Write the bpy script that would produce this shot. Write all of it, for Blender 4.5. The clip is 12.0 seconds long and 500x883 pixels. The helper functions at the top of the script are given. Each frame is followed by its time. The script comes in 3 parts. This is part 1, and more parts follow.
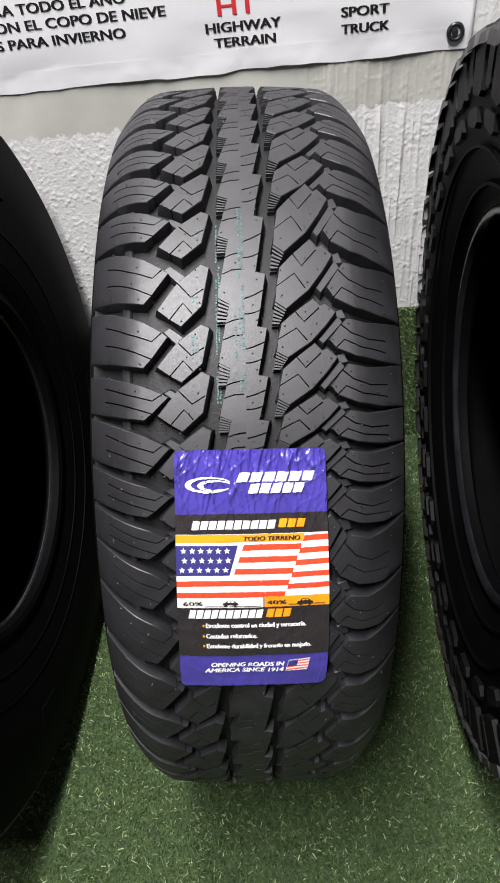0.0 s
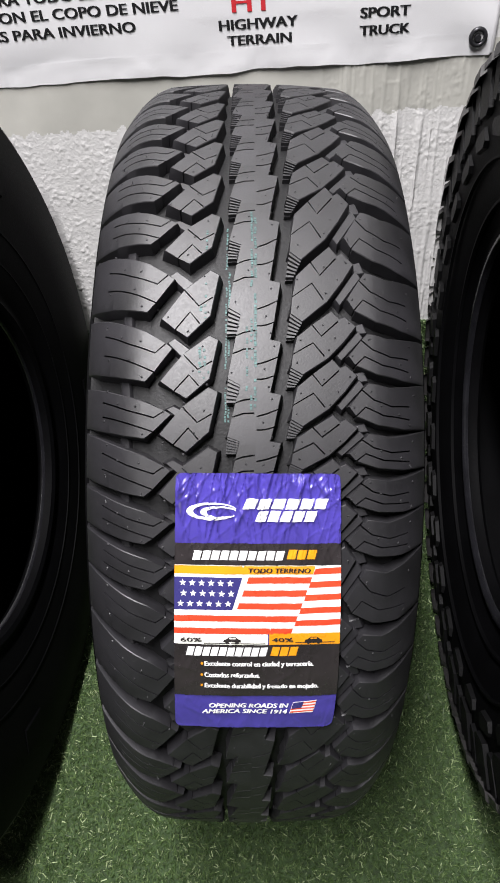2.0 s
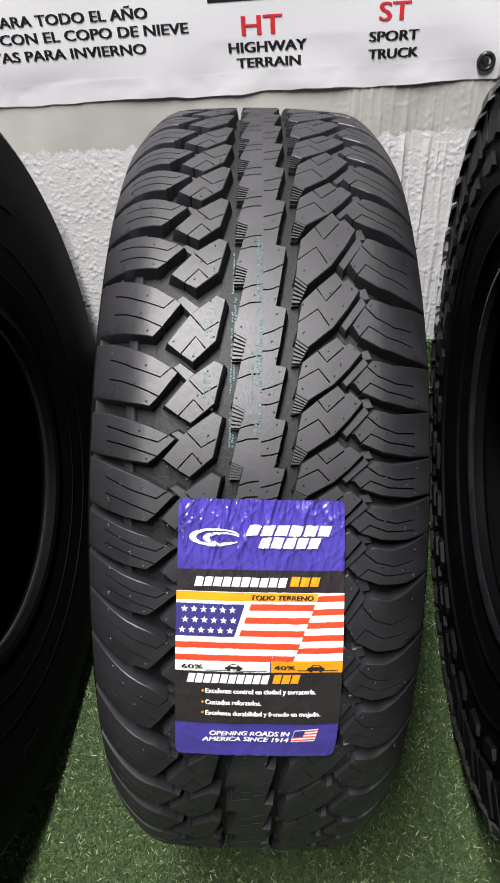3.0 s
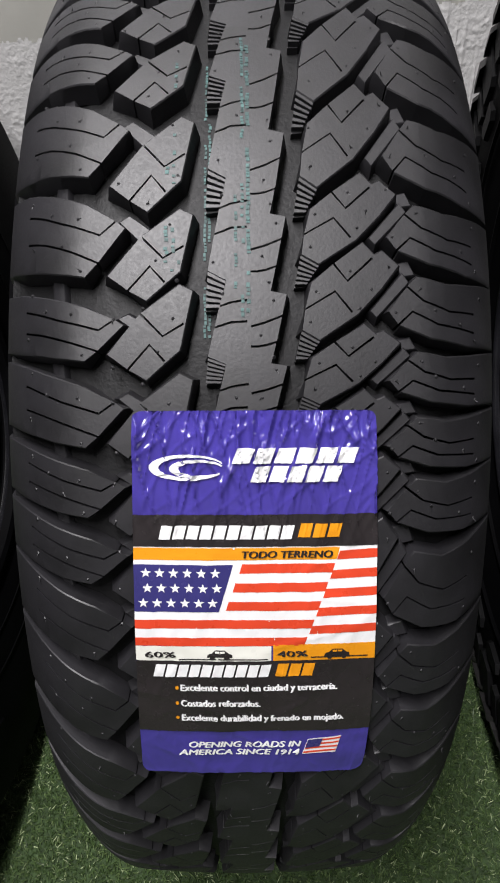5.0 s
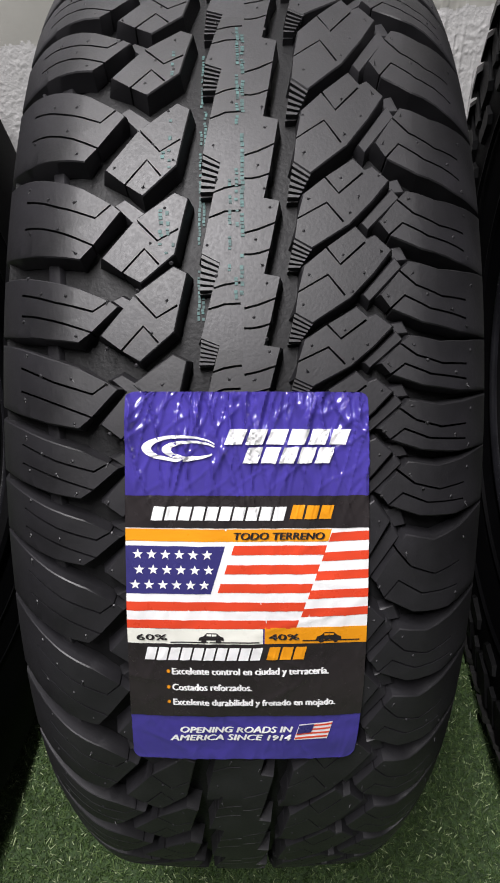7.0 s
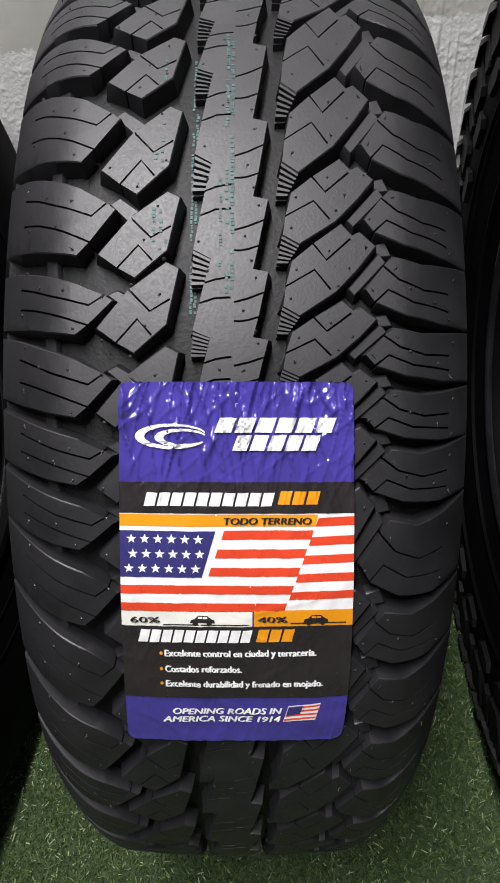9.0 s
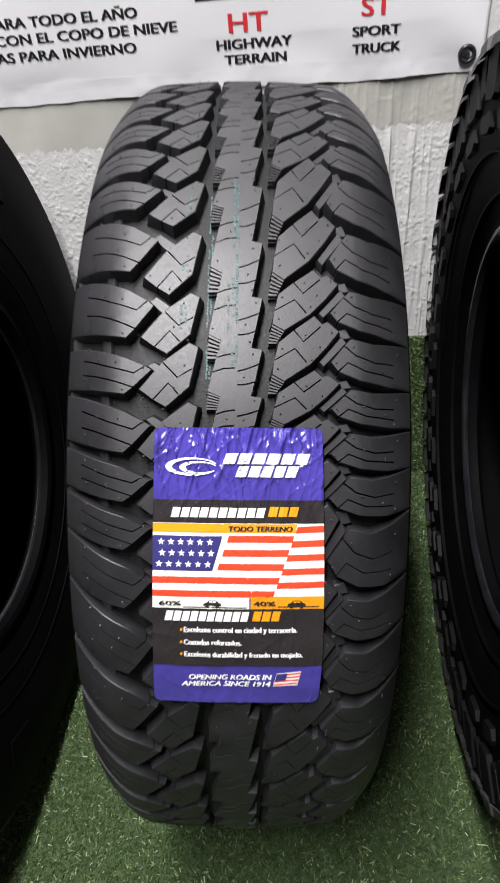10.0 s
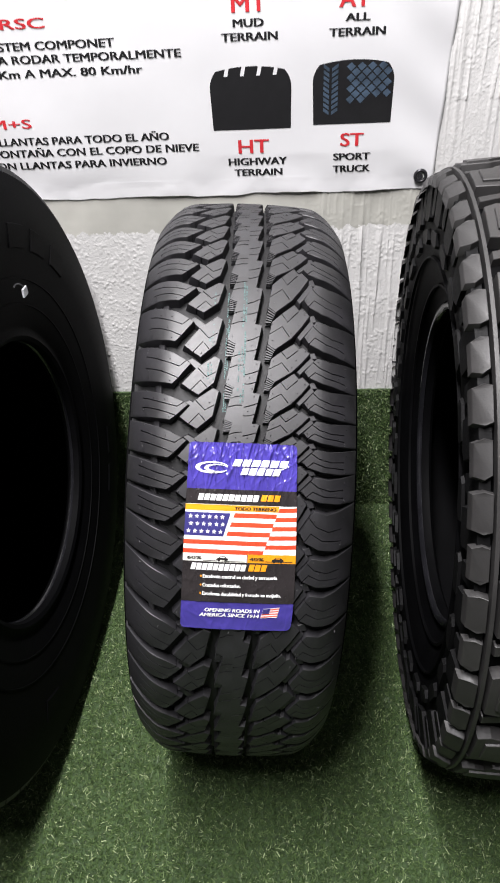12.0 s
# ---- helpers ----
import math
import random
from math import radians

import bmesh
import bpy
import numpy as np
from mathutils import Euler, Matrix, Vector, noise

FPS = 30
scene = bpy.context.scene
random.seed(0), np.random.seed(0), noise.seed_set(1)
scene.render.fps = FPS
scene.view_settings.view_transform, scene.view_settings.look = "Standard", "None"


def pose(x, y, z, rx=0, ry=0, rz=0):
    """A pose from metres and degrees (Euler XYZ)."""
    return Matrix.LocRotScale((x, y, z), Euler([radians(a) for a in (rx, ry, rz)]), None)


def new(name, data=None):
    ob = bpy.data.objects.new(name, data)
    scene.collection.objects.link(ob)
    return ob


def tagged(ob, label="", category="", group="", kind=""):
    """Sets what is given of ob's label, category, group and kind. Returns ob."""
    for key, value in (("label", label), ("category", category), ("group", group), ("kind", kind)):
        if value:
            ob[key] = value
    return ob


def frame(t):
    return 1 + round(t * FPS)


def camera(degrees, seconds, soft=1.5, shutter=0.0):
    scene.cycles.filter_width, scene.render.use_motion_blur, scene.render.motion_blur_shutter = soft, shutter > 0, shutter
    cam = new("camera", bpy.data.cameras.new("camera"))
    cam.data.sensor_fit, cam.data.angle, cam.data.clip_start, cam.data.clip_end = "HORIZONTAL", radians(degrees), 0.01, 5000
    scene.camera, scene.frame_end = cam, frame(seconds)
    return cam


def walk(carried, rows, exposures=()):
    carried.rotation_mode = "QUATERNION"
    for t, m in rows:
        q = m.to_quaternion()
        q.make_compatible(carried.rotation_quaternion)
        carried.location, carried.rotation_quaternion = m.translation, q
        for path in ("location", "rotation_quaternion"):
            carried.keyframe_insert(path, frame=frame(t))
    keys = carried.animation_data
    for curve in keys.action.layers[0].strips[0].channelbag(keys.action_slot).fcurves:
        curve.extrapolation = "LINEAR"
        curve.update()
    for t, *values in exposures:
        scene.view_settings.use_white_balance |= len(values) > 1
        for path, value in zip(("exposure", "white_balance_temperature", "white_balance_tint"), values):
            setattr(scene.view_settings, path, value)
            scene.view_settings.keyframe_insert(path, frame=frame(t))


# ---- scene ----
cam = camera(41.38, 12.0, soft=1.8, shutter=0.5)
ROWS = [
    (0, 0.0683, -0.6080, 0.9917, 6.38, -44.36, -7.73),
    (0.5, 0.0637, -0.5877, 0.9803, 6.40, -44.34, -6.87),
    (1, 0.0581, -0.5770, 0.9757, 6.15, -44.30, -5.89),
    (1.5, 0.0544, -0.5717, 0.9728, 5.57, -44.19, -5.37),
    (2, 0.0574, -0.5735, 0.9740, 5.83, -43.93, -5.66),
    (2.5, 0.0574, -0.5767, 0.9790, 5.79, -43.41, -5.02),
    (2.7, 0.0585, -0.5754, 0.9844, 6.45, -42.72, -5.33),
    (4.3, 0.0474, -0.4964, 0.8890, 4.67, -44.74, -4.74),
    (4.5, 0.0461, -0.4933, 0.8772, 5.27, -45.07, -5.27),
    (5, 0.0499, -0.4947, 0.8610, 6.01, -45.30, -6.45),
    (5.5, 0.0487, -0.4949, 0.8539, 5.82, -45.73, -6.11),
    (6, 0.0484, -0.4977, 0.8521, 6.45, -45.36, -6.17),
    (6.5, 0.0517, -0.5020, 0.8513, 6.19, -44.83, -6.17),
    (7, 0.0528, -0.5042, 0.8530, 5.89, -44.43, -6.00),
    (9, 0.0591, -0.5174, 0.8548, 6.09, -43.90, -6.09),
    (9.5, 0.0624, -0.5425, 0.8772, 6.69, -41.68, -5.86),
    (10, 0.0732, -0.6077, 0.9246, 6.36, -39.58, -5.92),
    (10.5, 0.0749, -0.6719, 0.9725, 5.50, -38.81, -4.19),
    (11, 0.0791, -0.7272, 1.0094, 4.39, -37.49, -3.19),
    (11.5, 0.0685, -0.7707, 1.0294, 3.99, -36.79, -2.50),
    (12, 0.0806, -0.8028, 1.0420, 4.74, -35.59, -3.18),
]


def eye_pose(x, y, z, yaw, pitch, roll):
    return pose(x, y, z, 0, 0, yaw) @ pose(0, 0, 0, 90 + pitch) @ pose(0, 0, 0, 0, 0, roll)


EXPOSURES = [(0.0, 0.06), (2.7, 0.06), (4.3, -0.30), (5.5, -0.70), (6.2, -0.74), (7.2, -0.56), (8.8, -0.56), (9.5, -0.40), (10.3, 0.10), (12.0, 0.20)]
walk(cam, [(t, eye_pose(*row)) for t, *row in ROWS], EXPOSURES)

# ---- room sizes ----
WALL_Y = 0.40
TURF_UP = 0.316
ROOM_X, ROOM_BACK, ROOM_H = 2.2, -3.0, 2.7

# ---- light: one ceiling tube over the display, running away from the wall ----
world = bpy.data.worlds.new("world")
scene.world = world
world.use_nodes = True
world.node_tree.nodes["Background"].inputs[0].default_value = (0.9, 0.95, 1.0, 1)
world.node_tree.nodes["Background"].inputs[1].default_value = 0.02


TUBE_AT, TUBE_LONG = (-0.18, -0.70), 1.5
lamp = bpy.data.lights.new("tube_light_lamp", "AREA")
lamp.shape, lamp.size, lamp.size_y, lamp.energy, lamp.color = "RECTANGLE", 0.10, TUBE_LONG, 126, (1.0, 0.97, 0.99)
new("tube_light_lamp", lamp).matrix_world = pose(*TUBE_AT, 2.60)


# ---- materials ----
def material(name, colour, rough=0.5, metal=0.0, spec=0.5, vary=0.15, scale=20.0, bump=0.0, bump_scale=200.0, coat=0.0, spread=0.0, second=None):
    m = bpy.data.materials.new(name)
    m.use_nodes = True
    n, l = m.node_tree.nodes, m.node_tree.links
    b = n["Principled BSDF"]
    b.inputs["Roughness"].default_value, b.inputs["Metallic"].default_value = rough, metal
    b.inputs["Specular IOR Level"].default_value, b.inputs["Coat Weight"].default_value = spec, coat
    co = n.new("ShaderNodeTexCoord")
    big, fine = n.new("ShaderNodeTexNoise"), n.new("ShaderNodeTexNoise")
    big.inputs["Scale"].default_value, fine.inputs["Scale"].default_value = scale, bump_scale
    big.inputs["Detail"].default_value, fine.inputs["Detail"].default_value = 6, 4
    l.new(co.outputs["Object"], big.inputs["Vector"])
    l.new(co.outputs["Object"], fine.inputs["Vector"])
    ramp = n.new("ShaderNodeValToRGB")
    lo = second or tuple(c * (1 - vary) for c in colour)
    hi = colour if second else tuple(min(1, c * (1 + vary)) for c in colour)
    ramp.color_ramp.elements[0].position, ramp.color_ramp.elements[1].position = 0.35, 0.65
    ramp.color_ramp.elements[0].color, ramp.color_ramp.elements[1].color = (*lo, 1), (*hi, 1)
    l.new(big.outputs["Fac"], ramp.inputs["Fac"])
    last = ramp.outputs["Color"]
    if spread:
        info, mix = n.new("ShaderNodeObjectInfo"), n.new("ShaderNodeHueSaturation")
        rng = n.new("ShaderNodeMapRange")
        rng.inputs["To Min"].default_value, rng.inputs["To Max"].default_value = 1 - spread, 1 + spread
        l.new(info.outputs["Random"], rng.inputs["Value"])
        l.new(rng.outputs["Result"], mix.inputs["Value"])
        l.new(last, mix.inputs["Color"])
        last = mix.outputs["Color"]
    l.new(last, b.inputs["Base Color"])
    rr = n.new("ShaderNodeMapRange")
    rr.inputs["To Min"].default_value, rr.inputs["To Max"].default_value = max(0.02, rough - 0.10), min(1, rough + 0.10)
    l.new(fine.outputs["Fac"], rr.inputs["Value"])
    l.new(rr.outputs["Result"], b.inputs["Roughness"])
    if bump:
        bp = n.new("ShaderNodeBump")
        bp.inputs["Strength"].default_value, bp.inputs["Distance"].default_value = 0.6, bump
        l.new(fine.outputs["Fac"], bp.inputs["Height"])
        l.new(bp.outputs["Normal"], b.inputs["Normal"])
    return m


RUBBER = material("tread_rubber", (0.0125, 0.0120, 0.0140), 0.50, spec=0.66, vary=0.40, scale=28, bump=0.00012, bump_scale=700, spread=0.03)
# tread rubber again, darkened: the shade down in the grooves is in the colour
GROOVE_SHADED = material("shaded_groove_rubber", (0.006, 0.006, 0.0065), 0.55, spec=0.28, vary=0.2, scale=40, bump=0.0004, bump_scale=500)
# far below real rubber: the unlit look of the side walls is in the colour
SIDEWALL_SHADED = material("shaded_sidewall_rubber", (0.0017, 0.0017, 0.0020), 0.60, spec=0.04, vary=0.2, scale=18, bump=0.0003, bump_scale=400)
LINER = material("bead_rubber", (0.010, 0.010, 0.012), 0.20, spec=0.8, vary=0.2, scale=30, bump=0.0002, bump_scale=300)
MUD_RUBBER = material("mud_tread_rubber", (0.022, 0.021, 0.021), 0.52, vary=0.25, scale=25, bump=0.0002, bump_scale=500, spread=0.12)
# same rubber as the mud lugs, its shade on the side wall painted in
BITER_SHADED = material("shaded_side_lug_rubber", (0.005, 0.005, 0.0053), 0.55, spec=0.10, vary=0.2, scale=30, bump=0.0004, bump_scale=400)
VINYL = material("banner_vinyl", (0.64, 0.64, 0.65), 0.36, vary=0.03, scale=6, bump=0.0003, bump_scale=900)
INK_BLACK = material("black_print", (0.009, 0.009, 0.010), 0.55, spec=0.25, vary=0.1, scale=60)
INK_RED = material("red_print", (0.50, 0.022, 0.03), 0.45, vary=0.1, scale=60)
INK_GREY = material("grey_blue_print", (0.045, 0.070, 0.105), 0.45, vary=0.35, scale=60)
BRASS = material("grommet_metal", (0.05, 0.05, 0.055), 0.35, metal=0.7, vary=0.2, scale=200)
ST_BLUE = material("sticker_blue", (0.058, 0.043, 0.285), 0.14, vary=0.08, scale=40, bump=0.0004, bump_scale=150, coat=1.0)
ST_NAVY = material("sticker_navy", (0.040, 0.036, 0.165), 0.25, vary=0.08, scale=40, bump=0.0003, bump_scale=110)
ST_DARK = material("sticker_black", (0.025, 0.021, 0.022), 0.25, vary=0.12, scale=50, bump=0.0002, bump_scale=120, coat=0.3)
ST_WHITE = material("sticker_white", (0.87, 0.87, 0.87), 0.30, vary=0.02, scale=40)
ST_CREAM = material("sticker_cream", (0.82, 0.82, 0.74), 0.30, vary=0.03, scale=40)
ST_RED = material("sticker_red", (0.72, 0.065, 0.025), 0.30, vary=0.05, scale=40)
ST_ORANGE = material("sticker_orange", (0.80, 0.31, 0.012), 0.30, vary=0.04, scale=40)
TEAL = material("teal_paint_mark", (0.045, 0.105, 0.10), 0.6, vary=0.5, scale=300)
TAG_WHITE = material("tag_white", (0.55, 0.56, 0.58), 0.5)


def wall_material():
    """Pale paint, smooth with drips above and rough trowelled plaster below, its height from fine noise."""
    m = material("rough_white_plaster", (0.62, 0.615, 0.605), 0.30, vary=0.05, scale=5, bump=0.0012, bump_scale=320)
    return m


WALL = wall_material()
SMOOTH = material("smooth_white_paint", (0.47, 0.465, 0.425), 0.38, vary=0.10, scale=9, bump=0.0005, bump_scale=60)
CEIL = material("ceiling_paint", (0.38, 0.38, 0.37), 0.8, vary=0.03, scale=3)
# dark grey for the unseen walls, to hold down bounced fill light
ROOMWALL_DIM = material("dimmed_room_wall", (0.16, 0.16, 0.16), 0.8, vary=0.05, scale=3)
GLOW = bpy.data.materials.new("tube_glow")
GLOW.use_nodes = True
GLOW.node_tree.nodes["Principled BSDF"].inputs["Emission Color"].default_value = (0.96, 0.98, 1, 1)
GLOW.node_tree.nodes["Principled BSDF"].inputs["Emission Strength"].default_value = 8


def turf_material():
    m = bpy.data.materials.new("artificial_turf")
    m.use_nodes = True
    n, l = m.node_tree.nodes, m.node_tree.links
    b = n["Principled BSDF"]
    b.inputs["Roughness"].default_value, b.inputs["Specular IOR Level"].default_value = 0.48, 0.45
    geo, ramp = n.new("ShaderNodeNewGeometry"), n.new("ShaderNodeValToRGB")
    e = ramp.color_ramp.elements
    e[0].position, e[0].color = 0.0, (0.026, 0.050, 0.013, 1)
    e[1].position, e[1].color = 0.90, (0.130, 0.185, 0.070, 1)
    e.new(0.55).color = (0.070, 0.118, 0.036, 1)
    # the last few blades are coloured pale to stand in for glints
    e.new(0.965).color = (0.40, 0.47, 0.27, 1)
    l.new(geo.outputs["Random Per Island"], ramp.inputs["Fac"])
    l.new(ramp.outputs["Color"], b.inputs["Base Color"])
    return m


TURF = turf_material()
TURF_BASE = material("turf_backing", (0.032, 0.060, 0.017), 0.8, vary=0.35, scale=180, bump=0.002, bump_scale=500)


# ---- mesh helpers ----
def mesh_of(name, bm, mat, smooth=None):
    me = bpy.data.meshes.new(name)
    bmesh.ops.recalc_face_normals(bm, faces=bm.faces)
    bm.to_mesh(me)
    bm.free()
    me.materials.append(mat)
    if smooth:
        for p in me.polygons:
            p.use_smooth = True
        me.set_sharp_from_angle(angle=radians(smooth))
    return me


def link(name, me, parent=None, label=""):
    ob = new(name, me)
    ob.parent = parent
    return tagged(ob, label=label)


def part(name, bm, mat, parent=None, label="", smooth=None):
    return link(name, mesh_of(name, bm, mat, smooth), parent, label)


def box(bm, x0, x1, y0, y1, z0, z1, bevel=0.0):
    made = bmesh.ops.create_cube(bm, size=1, matrix=Matrix.LocRotScale(((x0 + x1) / 2, (y0 + y1) / 2, (z0 + z1) / 2), None, (x1 - x0, y1 - y0, z1 - z0)))
    if bevel:
        edges = {e for v in made["verts"] for e in v.link_edges}
        bmesh.ops.bevel(bm, geom=list(edges), offset=bevel, segments=2, affect="EDGES")


def grid(bm, us, vs, place):
    """A sheet over the lines us and vs, each corner put where place(u, v) says."""
    rows = [[bm.verts.new(place(u, v)) for v in vs] for u in us]
    for a, b in zip(rows, rows[1:]):
        for i in range(len(vs) - 1):
            bm.faces.new((a[i], b[i], b[i + 1], a[i + 1]))


def steps(a, b, n):
    return [a + (b - a) * i / n for i in range(n + 1)]


def lathe(bm, profile, turns=144, closed=True):
    """Turns a profile of (across, radius) round the local x axis."""
    rings = [[bm.verts.new((u, -r * math.cos(2 * math.pi * k / turns), r * math.sin(2 * math.pi * k / turns))) for u, r in profile] for k in range(turns)]
    count = len(profile)
    for k in range(turns):
        a, b = rings[k], rings[(k + 1) % turns]
        for i in range(count if closed else count - 1):
            j = (i + 1) % count
            bm.faces.new((a[i], a[j], b[j], b[i]))


def text_mesh(words, size, bold=0.0, shear=0.0, spacing=1.0, align="LEFT"):
    """The built-in font as flat triangles: its corners and faces."""
    cu = bpy.data.curves.new("words", "FONT")
    cu.body, cu.size, cu.offset, cu.shear, cu.space_character, cu.align_x = words, size, bold, shear, spacing, align
    cu.resolution_u = 3
    ob = bpy.data.objects.new("words", cu)
    scene.collection.objects.link(ob)
    bpy.context.view_layer.update()
    me = ob.evaluated_get(bpy.context.evaluated_depsgraph_get()).to_mesh()
    verts = [tuple(v.co) for v in me.vertices]
    faces = [tuple(p.vertices) for p in me.polygons]
    ob.to_mesh_clear()
    bpy.data.objects.remove(ob)
    bpy.data.curves.remove(cu)
    return verts, faces


def fit_text(words, x0, x1, height, bold=0.0, shear=0.0):
    """Words stretched to run from x0 to x1 with capitals of that height; the base line is 0."""
    verts, faces = text_mesh(words, 1.0, bold, shear)
    lo, hi = min(v[0] for v in verts), max(v[0] for v in verts)
    k, h = (x1 - x0) / (hi - lo), height / 0.70
    return [(x0 + (v[0] - lo) * k, v[1] * h) for v in verts], faces


def flat(bm, verts, faces, place):
    vs = [bm.verts.new(place(*v)) for v in verts]
    for f in faces:
        try:
            bm.faces.new([vs[i] for i in f])
        except ValueError:
            pass


# ---- room ----
def slab(name, x0, x1, y0, y1, z0, z1, mat, label):
    bm = bmesh.new()
    box(bm, x0, x1, y0, y1, z0, z1)
    return tagged(part(name, bm, mat), label, name.split("_")[0], kind="structure")


def build_room():
    slab("floor", -ROOM_X, ROOM_X, ROOM_BACK, WALL_Y, -0.12, -0.002, TURF_BASE, "floor covered with green artificial turf")
    # display wall: rough plaster below, a smooth painted band above
    bm = bmesh.new()

    def relief(x, z):
        n = 0.6 * noise.noise((x * 45, 3, z * 40)) + 0.8 * noise.noise((x * 190, 7, z * 170)) + 0.8 * noise.noise((x * 290, 7, z * 260))
        streak = noise.noise((x * 120, 11, z * 4.0)) + 0.7 * noise.noise((x * 280, 5, z * 9))
        side = min(1, max(0, (x - 0.02) / 0.12))
        lump = (1 - side) * max(0.0, n - 0.02) * 0.0015 + side * (max(0, streak) * 0.0050 + max(0, n) * 0.0014)
        line = 0.652 + 0.012 * noise.noise((x * 6, 1, 2)) + 0.004 * noise.noise((x * 70, 4, 2))
        return lump * min(1, max(0.0, (line - z) / (0.008 + 0.03 * side) + 0.45)) if z < line + 0.003 or side < 0.5 else lump * (0.45 if z < line + 0.2 or x < 0.31 else 0.8)

    grid(bm, steps(-0.50, 0.60, 640), steps(0.29, 1.06, 380), lambda x, z: (x, WALL_Y - relief(x, z), z))
    front = part("wall_front", bm, WALL, smooth=60)
    front.data.materials.append(SMOOTH)
    for p in front.data.polygons:
        x, z = p.center.x, p.center.z
        p.material_index = int(0.654 + 0.012 * noise.noise((x * 6, 1, 2)) + 0.006 * noise.noise((x * 70, 4, 2)) + 0.004 * noise.noise((x * 200, 9, z * 200)) < z < 0.735)
    tagged(front, "pale rough plaster wall with paint drips behind the tyres", "wall", kind="structure")
    slab("wall_back_layer", -ROOM_X, ROOM_X, WALL_Y + 0.004, WALL_Y + 0.14, -0.1, ROOM_H, SMOOTH, "pale painted wall behind the display")
    # unseen side and rear walls, added to enclose the light and return little
    slab("wall_left", -ROOM_X - 0.12, -ROOM_X, ROOM_BACK, WALL_Y, -0.1, ROOM_H, ROOMWALL_DIM, "unseen dark grey side wall, added to close the room")
    slab("wall_right", ROOM_X, ROOM_X + 0.12, ROOM_BACK, WALL_Y, -0.1, ROOM_H, ROOMWALL_DIM, "unseen dark grey side wall, added to close the room")
    slab("wall_rear", -ROOM_X, ROOM_X, ROOM_BACK - 0.12, ROOM_BACK, -0.1, ROOM_H, ROOMWALL_DIM, "unseen dark grey rear wall, added to close the room")
    slab("ceiling", -ROOM_X, ROOM_X, ROOM_BACK, WALL_Y, ROOM_H, ROOM_H + 0.1, CEIL, "plain white ceiling of the shop")


def blades(name, count, origin, ua, ub, up, label, base, mat):
    """Short plastic blades, one thin leaf each, joined, over the patch from origin along ua and ub."""
    rng = np.random.default_rng(5)
    sx, sy = ua / np.linalg.norm(ua), ub / np.linalg.norm(ub)
    root = origin + rng.random((count, 1)) * ua + rng.random((count, 1)) * ub
    ang = rng.random((count, 1)) * 6.283
    h, w = rng.uniform(0.0025, 0.0046, (count, 1)), rng.uniform(0.0004, 0.0008, (count, 1))
    side = (np.cos(ang) * sx + np.sin(ang) * sy) * w
    tip = root + (up + sx * rng.normal(0, 0.8, (count, 1)) + sy * rng.normal(0, 0.8, (count, 1))) * h
    verts = np.stack([root - side, root + side, tip + side * 0.7, tip - side * 0.7], 1).reshape(-1, 3)
    me = bpy.data.meshes.new(name)
    me.from_pydata(verts.tolist(), [], np.arange(count * 4).reshape(-1, 4).tolist())
    me.materials.append(mat)
    ob = new(name, me)
    ob.parent = base
    return tagged(ob, label, kind="stuff")


def build_turf():
    X, Y, Z = np.eye(3)
    blades("turf", 430000, np.array((-0.72, -0.80, -0.001)), 1.5 * X, 1.2 * Y, Z, "short green artificial turf on the floor, glints painted as pale blades", None, TURF)
    # the same turf runs up the foot of the wall
    bm = bmesh.new()
    box(bm, -0.9, 0.9, WALL_Y - 0.006, WALL_Y + 0.002, 0.0, TURF_UP - 0.003)
    skirt = tagged(part("turf_skirting", bm, TURF_BASE), "green artificial turf glued up the foot of the wall", "turf", kind="structure")
    blades("turf_pile", 70000, np.array((-0.6, WALL_Y - 0.006, 0.0)), 1.2 * X, TURF_UP * Z, -Y, "short green turf pile", skirt, TURF)


build_room()
build_turf()

# ---- banner ----
BANNER_Y = 0.3960


def sag(x, z):
    n = 0.0025 * noise.noise((x * 5, z * 9, 0.3)) + 0.0012 * noise.noise((x * 14, z * 5, 1.7))
    low = max(0.0, (0.785 - z) / 0.045)
    n += min(1.0, low) * 0.0022 + min(1.2, low) * (0.0040 * noise.noise((x * 15, 2.2, z * 14)) - 0.0008)
    corner = max(0, x - 0.20) / 0.12
    n += corner * 0.0016 * math.sin((x * 0.8 + z) * 55)
    return min(n, 0.0027)


def on_banner(x, z, off=0.0):
    return (x * 1.007, BANNER_Y + sag(x, z) - off, z - 0.0036)


def banner_low(x):
    """The height of the banner's wavy lower edge."""
    return 0.722 + 0.0035 * noise.noise((x * 9, 0, 0)) + 0.002 * noise.noise((x * 31, 0, 0))


